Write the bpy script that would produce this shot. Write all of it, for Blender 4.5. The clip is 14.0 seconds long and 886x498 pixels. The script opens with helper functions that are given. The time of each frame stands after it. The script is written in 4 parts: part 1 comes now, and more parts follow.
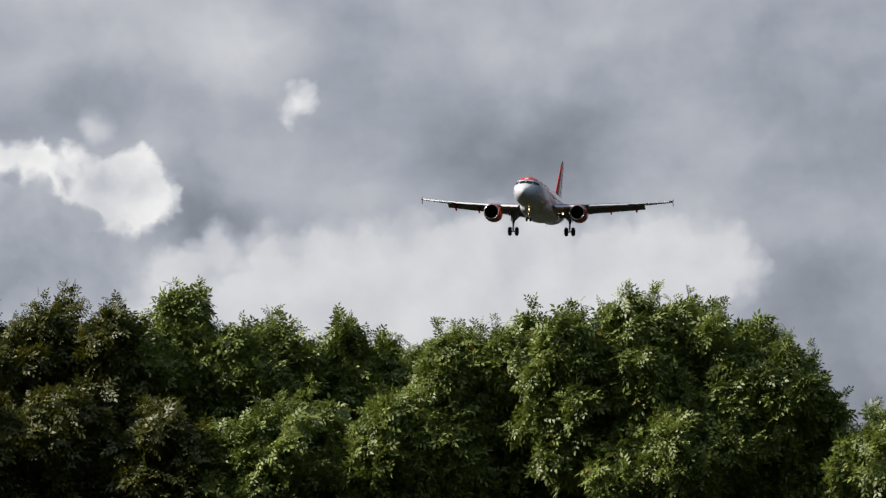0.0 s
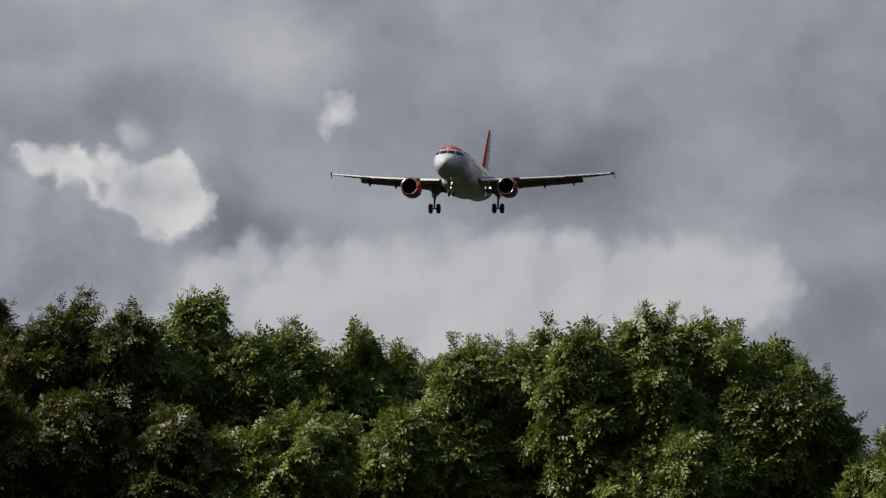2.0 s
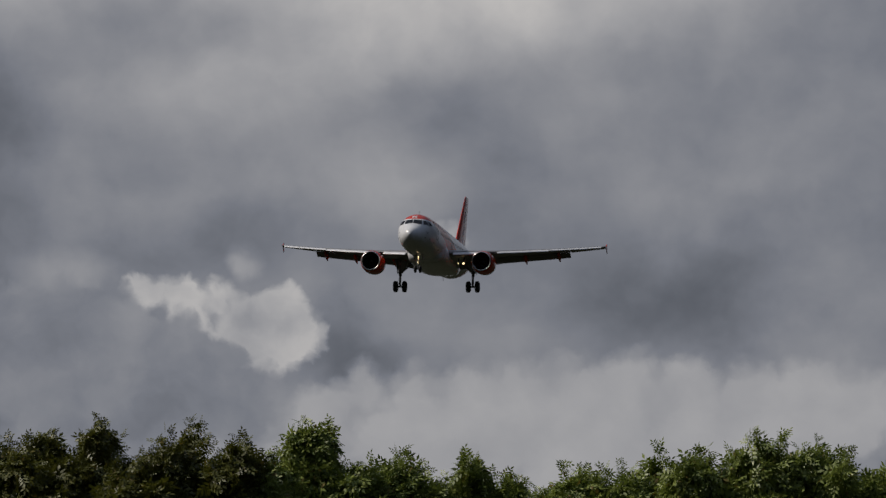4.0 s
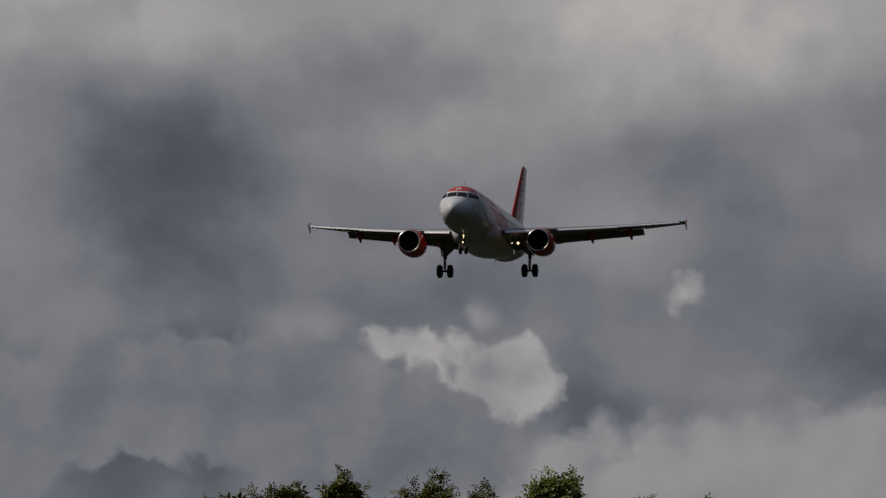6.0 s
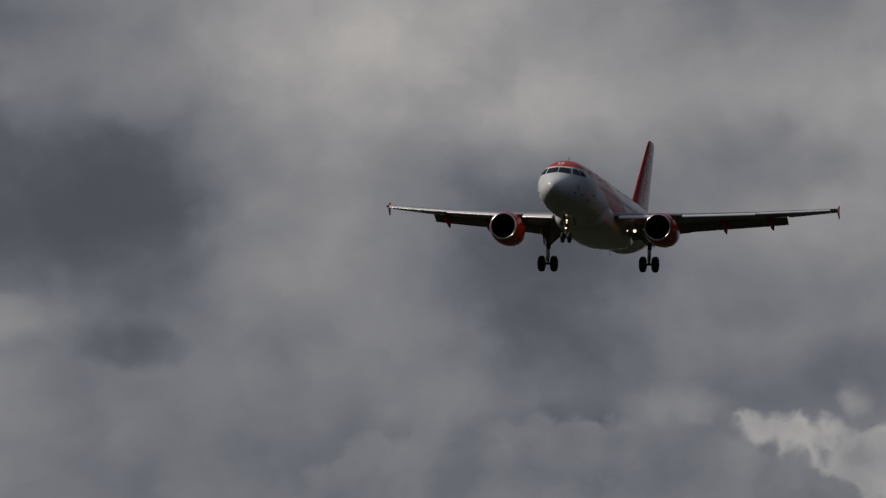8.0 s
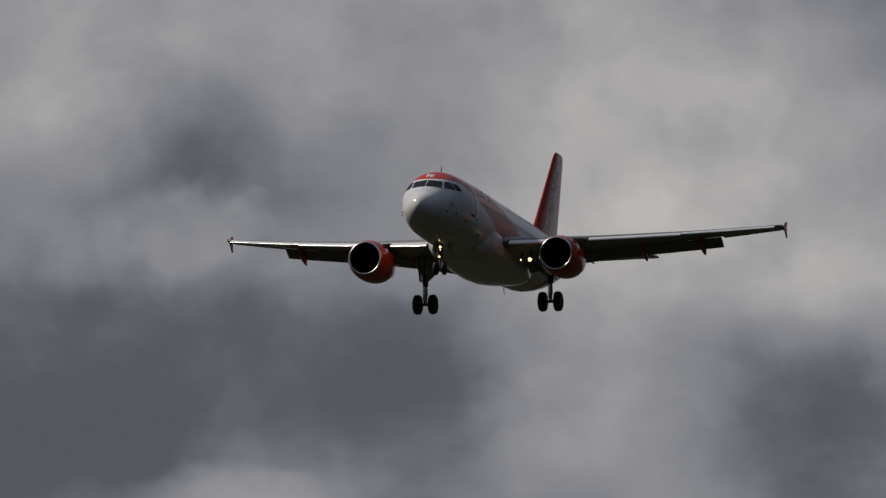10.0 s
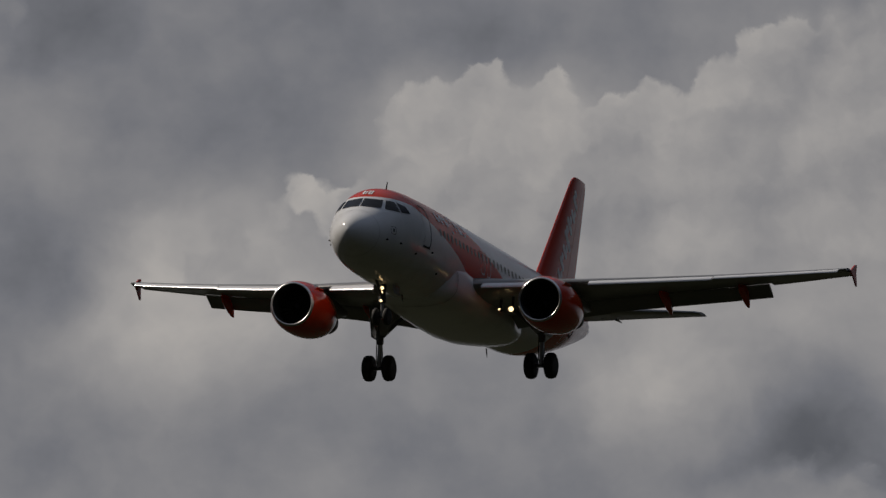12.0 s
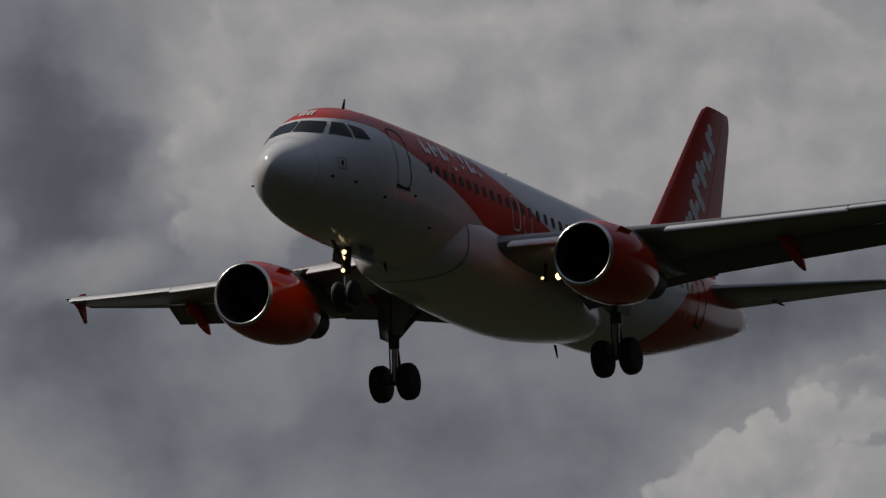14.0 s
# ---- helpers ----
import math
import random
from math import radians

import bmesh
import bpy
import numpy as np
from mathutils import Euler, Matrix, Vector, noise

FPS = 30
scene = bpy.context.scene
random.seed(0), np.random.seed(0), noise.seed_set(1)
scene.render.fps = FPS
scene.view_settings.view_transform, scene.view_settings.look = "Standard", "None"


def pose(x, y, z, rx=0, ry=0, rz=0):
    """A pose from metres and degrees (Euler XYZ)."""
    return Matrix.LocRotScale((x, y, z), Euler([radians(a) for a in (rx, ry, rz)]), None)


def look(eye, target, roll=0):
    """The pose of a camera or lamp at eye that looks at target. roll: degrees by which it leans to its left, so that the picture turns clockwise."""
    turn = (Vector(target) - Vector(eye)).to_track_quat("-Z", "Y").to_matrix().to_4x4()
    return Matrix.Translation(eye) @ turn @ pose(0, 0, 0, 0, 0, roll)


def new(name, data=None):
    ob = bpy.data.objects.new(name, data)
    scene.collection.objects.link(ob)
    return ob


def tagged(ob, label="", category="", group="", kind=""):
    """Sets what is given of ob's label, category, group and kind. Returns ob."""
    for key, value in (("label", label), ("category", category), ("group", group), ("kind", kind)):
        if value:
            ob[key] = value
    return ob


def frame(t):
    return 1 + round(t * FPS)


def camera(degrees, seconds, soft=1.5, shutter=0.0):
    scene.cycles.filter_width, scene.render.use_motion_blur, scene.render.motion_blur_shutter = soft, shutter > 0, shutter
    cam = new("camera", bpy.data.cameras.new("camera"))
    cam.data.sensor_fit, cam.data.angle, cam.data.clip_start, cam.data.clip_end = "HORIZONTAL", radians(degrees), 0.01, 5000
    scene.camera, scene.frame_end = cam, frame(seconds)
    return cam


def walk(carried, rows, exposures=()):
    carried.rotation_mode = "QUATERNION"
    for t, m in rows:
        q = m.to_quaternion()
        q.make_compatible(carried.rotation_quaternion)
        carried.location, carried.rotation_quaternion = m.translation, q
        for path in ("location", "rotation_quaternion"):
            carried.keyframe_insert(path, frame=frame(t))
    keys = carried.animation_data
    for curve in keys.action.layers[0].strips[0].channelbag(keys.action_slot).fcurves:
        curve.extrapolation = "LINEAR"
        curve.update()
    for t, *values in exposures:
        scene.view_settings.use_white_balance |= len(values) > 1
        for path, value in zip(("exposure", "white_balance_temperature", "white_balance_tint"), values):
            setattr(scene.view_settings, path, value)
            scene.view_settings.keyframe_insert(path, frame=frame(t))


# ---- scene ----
# ---------------------------------------------------------------- camera
cam = camera(5.1892, 14.0, soft=1.4)
walk(cam, [
    (0, pose(-0.202, 0, 1.6, 94.7731, 0.9947, 0.6541)),
    (0.5, pose(-0.169, 0, 1.6, 94.8343, 0.8006, 0.6431)),
    (1, pose(-0.144, 0, 1.6, 94.8370, 0.4586, 0.8061)),
    (1.5, pose(0.004, 0, 1.6, 94.8949, -0.6065, 0.7328)),
    (2, pose(0.039, 0, 1.6, 94.8572, -0.5383, 0.7254)),
    (2.2, pose(0.057, 0, 1.6, 94.7949, -0.5881, 0.7584)),
    (4.3, pose(0.064, 0, 1.6, 95.7683, -0.2292, 1.5239)),
    (4.5, pose(0.132, 0, 1.6, 95.8503, -0.3662, 1.7151)),
    (5, pose(0.117, 0, 1.6, 96.0163, -0.3294, 2.0842)),
    (5.5, pose(0.079, 0, 1.6, 96.1965, -0.6781, 2.3679)),
    (6, pose(0.016, 0, 1.6, 95.9042, 0.2058, 2.8507)),
    (6.5, pose(-0.030, 0, 1.6, 96.1882, 0.4622, 3.6722)),
    (7, pose(-0.015, 0, 1.6, 96.3849, 0.0588, 4.2025)),
    (7.5, pose(0.005, 0, 1.6, 96.4261, -0.6286, 4.4636)),
    (7.7, pose(0.010, 0, 1.6, 96.3703, -0.6787, 4.6496)),
    (9.8, pose(0.022, 0, 1.6, 97.2262, 0.3671, 6.5319)),
    (10, pose(0.027, 0, 1.6, 97.3941, 0.0062, 6.6812)),
    (10.5, pose(0.028, 0, 1.6, 97.8075, -0.2876, 7.0130)),
    (11, pose(0.028, 0, 1.6, 98.3183, -0.2146, 7.8738)),
    (11.5, pose(0.015, 0, 1.6, 98.8241, -0.5155, 9.0089)),
    (12, pose(-0.007, 0, 1.6, 99.0000, -0.5883, 10.2155)),
    (12.5, pose(-0.011, 0, 1.6, 99.4853, -0.1777, 11.9299)),
    (13, pose(-0.004, 0, 1.6, 99.9036, 0.3189, 13.7557)),
    (13.5, pose(-0.001, 0, 1.6, 100.5921, 0.7678, 16.1604)),
    (14, pose(-0.040, 0, 1.6, 101.2552, 1.6397, 18.1046)),
], exposures=[(0, 0.32, 6420, 10), (0.5, 0.02, 6420, 10), (1.0, -0.03, 6420, 10), (1.5, 0.1, 6420, 10), (2.0, -0.12, 6420, 10), (2.2, -0.18, 6420, 11), (4.3, -0.74, 6500, 12), (5.5, -0.95, 6550, 12), (7.7, -1.0, 6600, 12),
             (10, -0.72, 6600, 12), (11, -0.63, 6720, 12), (12, -0.82, 6850, 12), (13, -0.84, 6750, 12), (13.5, -0.77, 6720, 12), (14, -0.82, 6720, 12)])

# ---------------------------------------------------------------- sky and sun
SUN_WAY = Vector((-0.73, 0.09, 0.66)).normalized()
# cloud masses: azimuth, elevation, half width, half height (degrees), gain, softness
LOW_CLOUDS = [
    (-2.60, 5.56, 0.11, 0.09, 0.14, 0.7),
    (-4.07, 5.09, 1.09, 0.43, -0.1, 0.5),
    (-3.65, 5.49, 0.36, 0.17, 0.07, 0.6),
    (-1.76, 6.05, 0.40, 0.26, 0.12, 0.8),
    (-2.83, 6.00, 0.73, 0.40, 0.1, 1),
    (1.79, 4.13, 0.53, 0.60, -0.1, 1),
    (1.66, 5.43, 0.99, 0.50, -0.05, 1),
    (-2.85, 4.55, 0.83, 0.36, 0.03, 0.8)]
MID_CLOUDS = [
    (-1.07, 7.22, 1.16, 0.46, 0.17, 1),
    (-2.57, 6.61, 0.99, 0.30, 0.1, 1),
    (-4.40, 6.08, 0.7, 0.55, -0.055, 1),
    (-2.86, 5.67, 0.73, 0.23, -0.1, 0.9),
    (-0.23, 5.43, 0.86, 0.36, -0.1, 0.9),
    (-1.89, 4.96, 0.33, 0.17, -0.1, 0.8),
    (-2.74, 6.98, 0.66, 0.26, -0.08, 1),
    (-4.34, 7.19, 0.60, 0.30, 0.12, 1),
    (-5.56, 7.44, 1.09, 0.43, 0.16, 1),
    (-6.95, 6.53, 0.56, 0.50, -0.14, 1),
    (-4.14, 5.80, 0.60, 0.30, -0.06, 0.9),
    (-6.87, 5.80, 0.33, 0.13, -0.1, 0.6),
    (-2.15, 6.91, 0.50, 0.56, 0.08, 1),
    (-5.97, 5.48, 0.99, 0.40, 0.04, 1),
    (-1.74, 7.35, 2.32, 0.53, 0.2, 1)]
HIGH_CLOUDS = [
    (-5.12, 8.09, 1.16, 0.66, 0.22, 1),
    (-8.80, 8.12, 0.56, 0.30, 0.1, 0.8),
    (-8.20, 7.53, 0.46, 0.26, 0.13, 0.7),
    (-8.79, 6.40, 1.26, 0.63, -0.2, 1),
    (-7.29, 6.80, 0.83, 0.36, -0.1, 1),
    (-4.69, 6.53, 0.66, 0.50, -0.1, 1),
    (-7.79, 6.01, 0.66, 0.17, 0.12, 0.7),
    (-8.19, 9.61, 1.26, 0.40, 0.2, 0.8),
    (-5.84, 9.12, 0.30, 0.50, 0.12, 0.8),
    (-9.19, 8.18, 0.50, 0.23, 0.07, 1),
    (-8.45, 7.09, 1.99, 0.26, -0.1, 1),
    (-10.26, 9.56, 0.63, 0.53, 0.12, 0.5),
    (-9.56, 9.55, 0.50, 0.40, 0.12, 0.5),
    (-11.84, 8.40, 0.99, 0.40, 0.13, 0.8),
    (-7.91, 8.69, 2.98, 1.09, 0.13, 1)]
TOP_CLOUDS = [
    (-15.49, 9.71, 1.09, 0.76, 0.15, 0.5),
    (-13.37, 10.50, 0.30, 0.30, 0.14, 0.8),
    (-13.98, 11.10, 2.65, 0.36, -0.12, 0.9),
    (-15.93, 10.87, 0.66, 0.33, -0.06, 1),
    (-11.58, 8.83, 0.86, 0.50, 0.16, 0.6),
    (-18.95, 12.11, 0.56, 0.66, 0.2, 0.8),
    (-17.69, 12.31, 1.16, 0.40, 0.2, 0.9),
    (-20.14, 11.94, 0.50, 0.83, -0.14, 1),
    (-15.51, 11.81, 0.66, 0.66, 0.14, 1),
    (-19.92, 11.14, 0.43, 0.20, 0.16, 0.7),
    (-20.11, 10.12, 0.50, 0.40, 0.08, 1),
    (-17.36, 12.20, 2.32, 0.83, 0.08, 1)]
SHADE_CLOUDS = [
    (-8.17, 7.89, 0.79, 0.46, -0.19, 1),
    (-12.73, 8.84, 0.53, 0.53, -0.06, 1),
    (-11.77, 9.68, 0.86, 0.30, -0.03, 1),
    (-9.43, 10.27, 0.79, 0.26, -0.06, 0.8),
    (-5.55, 6.48, 0.76, 0.56, 0.06, 1),
    (-0.17, 5.43, 0.73, 0.40, 0.05, 1),
    (-8.74, 8.62, 0.86, 0.40, 0.04, 1),
    (-13.98, 11.17, 0.86, 0.23, 0.06, 1),
    (-15.93, 9.22, 0.86, 0.66, 0.06, 1),
    (-12.76, 10.23, 0.46, 0.30, -0.06, 1),
    (-20.04, 11.94, 0.53, 0.86, -0.07, 0.8),
    (-20.13, 10.72, 0.50, 0.66, -0.1, 1),
    (-19.34, 10.10, 0.93, 0.30, -0.08, 1)]
VEIL_CLOUDS = [
    (-4.35, 4.88, 0.79, 0.50, -0.16, 1),
    (0.20, 5.37, 0.63, 0.43, -0.08, 1),
    (-4.53, 6.00, 0.60, 0.40, -0.06, 1),
    (-2.04, 5.26, 0.20, 0.36, -0.1, 1),
    (-5.66, 7.38, 1.06, 0.56, 0.06, 1),
    (-15.66, 10.94, 0.99, 0.30, -0.07, 1),
    (-17.82, 10.22, 0.73, 0.40, -0.05, 1),
    (-8.99, 6.40, 0.79, 0.43, -0.13, 1),
    (-4.36, 6.40, 0.53, 0.36, -0.09, 1),
    (-4.96, 7.76, 0.60, 0.36, -0.04, 1),
    (-2.99, 5.99, 0.73, 0.40, -0.08, 1),
    (-5.51, 9.35, 0.30, 0.30, -0.09, 0.8),
    (-5.74, 9.42, 0.20, 0.20, 0.12, 0.8)]
# heaped clouds: inner and rim light, rim depth, edge softness, foot (full, gone), relief, lobes of azimuth, elevation, radius
BRIGHT_CUMULUS = (0.53, 0.69, 0.3, 0.09, 4.96, 4.56, 0.9, [
    (-3.18, 5.34, 0.14), (-2.93, 5.38, 0.14), (-2.75, 5.29, 0.17), (-2.55, 5.21, 0.21), (-2.33, 5.14, 0.23), (-2.43, 5.32, 0.11), (-2.63, 5.02, 0.26),
    (-2.90, 5.16, 0.20)])
GREY_BANK = (0.31, 0.35, 0.4, 0.09, 4.17, 3.51, 0.5, [
    (-4.93, 5.03, 0.43), (-4.49, 5.03, 0.43), (-4.03, 5.03, 0.43), (-3.63, 5.06, 0.40), (-3.38, 5.11, 0.28), (-3.17, 5.04, 0.21), (-2.93, 5.09, 0.15),
    (-2.93, 4.79, 0.41), (-2.64, 4.69, 0.30), (-5.42, 4.84, 0.46), (-3.43, 4.66, 0.60)])
LOW_BANK = (0.54, 0.5, 0.5, 0.2, 4.12, 3.59, 0.35, [
    (-1.88, 4.76, 0.23), (-2.12, 4.60, 0.30), (-1.59, 4.53, 0.43), (-1.19, 4.55, 0.46), (-0.79, 4.58, 0.46), (-0.35, 4.61, 0.46), (0.04, 4.60, 0.46),
    (0.44, 4.62, 0.46), (0.78, 4.65, 0.43), (1.01, 4.61, 0.36), (-2.19, 4.27, 0.40), (-1.52, 4.26, 0.53), (-0.53, 4.24, 0.60), (0.47, 4.26, 0.56)])
SMALL_PUFF = (0.62, 0.62, 0.3, 0.12, 5.25, 4.92, 0.5, [
    (-1.47, 5.60, 0.07), (-1.40, 5.63, 0.08), (-1.35, 5.73, 0.07)])
TALL_CUMULUS = (0.49, 0.58, 0.7, 0.05, 8.59, 7.60, 0.8, [
    (-10.10, 9.94, 0.19), (-10.30, 9.80, 0.23), (-10.53, 9.71, 0.21), (-9.66, 9.82, 0.19), (-9.82, 9.62, 0.36), (-9.35, 9.69, 0.23), (-9.12, 9.76, 0.21),
    (-8.85, 9.81, 0.18), (-8.62, 9.93, 0.22), (-8.35, 10.03, 0.30), (-8.11, 10.06, 0.30), (-11.10, 9.29, 0.15), (-10.89, 9.19, 0.17)])
TALL_CUMULUS_SIDE = (0.46, 0.5, 0.6, 0.3, 8.94, 7.81, 0.7, [
    (-8.01, 10.03, 0.50), (-7.64, 10.07, 0.53), (-7.34, 10.03, 0.53), (-7.78, 9.60, 0.66)])
TALL_CUMULUS_FOOT = (0.47, 0.51, 0.6, 0.09, 9.05, 8.06, 0.7, [
    (-11.28, 9.17, 0.14), (-11.51, 9.00, 0.17), (-11.76, 8.90, 0.17), (-10.56, 9.21, 0.36), (-10.09, 9.05, 0.53), (-9.28, 9.06, 0.60), (-8.48, 9.33, 0.60),
    (-7.77, 9.50, 0.60)])
LONG_CUMULUS = (0.31, 0.48, 0.8, 0.05, 10.18, 9.32, 0.8, [
    (-15.30, 10.48, 0.13), (-15.16, 10.34, 0.20), (-15.53, 10.34, 0.17), (-15.68, 10.30, 0.13), (-14.90, 10.29, 0.16), (-14.74, 10.21, 0.15), (-14.52, 10.03, 0.17),
    (-15.85, 10.09, 0.15), (-16.03, 10.01, 0.16), (-16.23, 9.88, 0.17), (-15.33, 9.98, 0.43), (-14.28, 9.94, 0.20), (-14.92, 9.85, 0.40), (-15.83, 9.71, 0.43),
    (-16.13, 9.32, 0.53), (-15.33, 9.38, 0.60), (-14.66, 9.65, 0.40)])
TORN_PUFF = (0.34, 0.37, 0.3, 0.2, 9.61, 9.08, 0.6, [
    (-13.27, 10.61, 0.19), (-13.49, 10.52, 0.16), (-13.59, 10.34, 0.16), (-12.99, 10.44, 0.20), (-13.15, 10.15, 0.26)])
NEAR_CUMULUS = (0.47, 0.56, 0.6, 0.06, 9.53, 8.87, 0.8, [
    (-16.48, 9.72, 0.18), (-16.63, 9.48, 0.16), (-16.24, 9.84, 0.20), (-15.97, 9.88, 0.20), (-15.64, 9.79, 0.26), (-15.27, 9.82, 0.26), (-14.90, 9.78, 0.30),
    (-14.46, 9.74, 0.28), (-14.13, 9.69, 0.23), (-16.32, 9.31, 0.43), (-15.48, 9.39, 0.50)])
VEILED_CUMULUS = (0.37, 0.41, 0.3, 0.24, 7.46, 6.73, 0.5, [
    (-8.13, 7.74, 0.14), (-8.30, 7.61, 0.20), (-8.50, 7.51, 0.20), (-8.70, 7.48, 0.13), (-7.90, 7.58, 0.23), (-8.20, 7.40, 0.33), (-7.70, 7.43, 0.26)])
LOW_PUFFS = (0.44, 0.56, 0.4, 0.05, 8.43, 7.77, 0.8, [
    (-18.50, 9.29, 0.15), (-18.30, 9.23, 0.14), (-18.16, 9.13, 0.17), (-17.78, 9.22, 0.14), (-17.54, 9.19, 0.15), (-18.63, 9.23, 0.17)])
HIGH_CUMULUS = (0.49, 0.57, 0.6, 0.12, 11.72, 10.99, 0.7, [
    (-18.91, 12.54, 0.28), (-18.97, 12.18, 0.31), (-19.11, 11.87, 0.31), (-19.00, 11.49, 0.43), (-18.38, 12.07, 0.73), (-17.54, 11.88, 0.79), (-16.68, 12.18, 0.73),
    (-15.83, 12.22, 0.60), (-15.33, 11.97, 0.53)])
WEST_PUFF = (0.46, 0.58, 0.5, 0.05, 9.90, 9.40, 0.8, [
    (-15.90, 10.18, 0.14), (-16.05, 10.01, 0.16), (-15.60, 10.21, 0.20), (-15.30, 10.16, 0.18), (-16.32, 9.85, 0.18), (-15.74, 10.03, 0.20)])
CUMULI = (
    BRIGHT_CUMULUS, GREY_BANK, LOW_BANK, SMALL_PUFF, TALL_CUMULUS, TALL_CUMULUS_SIDE,
    TALL_CUMULUS_FOOT, LONG_CUMULUS, TORN_PUFF, NEAR_CUMULUS, VEILED_CUMULUS, LOW_PUFFS, HIGH_CUMULUS, WEST_PUFF)


class Nodes:
    """Short hand for building node trees."""

    def __init__(self, tree):
        self.tree = tree

    def add(self, kind, **props):
        node = self.tree.nodes.new(kind)
        for key, value in props.items():
            setattr(node, key, value)
        return node

    def put(self, socket, value):
        if isinstance(value, bpy.types.NodeSocket):
            self.tree.links.new(value, socket)
        else:
            socket.default_value = value

    def math(self, op, a, b=0.0, c=0.0, clamp=False):
        node = self.add("ShaderNodeMath", operation=op, use_clamp=clamp)
        for socket, value in zip(node.inputs, (a, b, c)):
            self.put(socket, value)
        return node.outputs[0]

    def vec(self, op, a, b=(0, 0, 0)):
        node = self.add("ShaderNodeVectorMath", operation=op)
        self.put(node.inputs[0], a)
        self.put(node.inputs[1], b)
        return node.outputs["Value"] if op in ("LENGTH", "DOT_PRODUCT") else node.outputs["Vector"]

    def noise(self, vector, scale, detail=4.0, rough=0.55, what="Fac", distortion=0.0):
        node = self.add("ShaderNodeTexNoise")
        self.put(node.inputs["Vector"], vector)
        node.inputs["Scale"].default_value = scale
        node.inputs["Detail"].default_value = detail
        node.inputs["Roughness"].default_value = rough
        node.inputs["Distortion"].default_value = distortion
        return node.outputs[what]

    def bubbles(self, vector, scale, amount):
        """Rounded cells, as in the outline of a heaped cloud, from plus to minus half the amount."""
        node = self.add("ShaderNodeTexVoronoi", feature="SMOOTH_F1", voronoi_dimensions="2D")
        self.put(node.inputs["Vector"], vector)
        node.inputs["Scale"].default_value = scale
        node.inputs["Smoothness"].default_value = 0.25
        return self.math("MULTIPLY_ADD", node.outputs["Distance"], -amount * 1.4, amount * 0.6)

    def fade(self, value, lo, hi, to0=0.0, to1=1.0, smooth=True):
        node = self.add("ShaderNodeMapRange", interpolation_type="SMOOTHSTEP" if smooth else "LINEAR")
        for socket, x in zip(node.inputs[:5], (value, lo, hi, to0, to1)):
            self.put(socket, x)
        return node.outputs[0]

    def mix(self, fac, a, b):
        node = self.add("ShaderNodeMix", data_type="RGBA")
        self.put(node.inputs[0], fac)
        self.put(node.inputs[6], a)
        self.put(node.inputs[7], b)
        return node.outputs[2]

    def ramp(self, fac, stops):
        node = self.add("ShaderNodeValToRGB")
        self.put(node.inputs[0], fac)
        ramp = node.color_ramp
        while len(ramp.elements) < len(stops):
            ramp.elements.new(0.5)
        for element, (at, colour) in zip(ramp.elements, stops):
            element.position, element.color = at, (*colour, 1)
        return node.outputs[0]


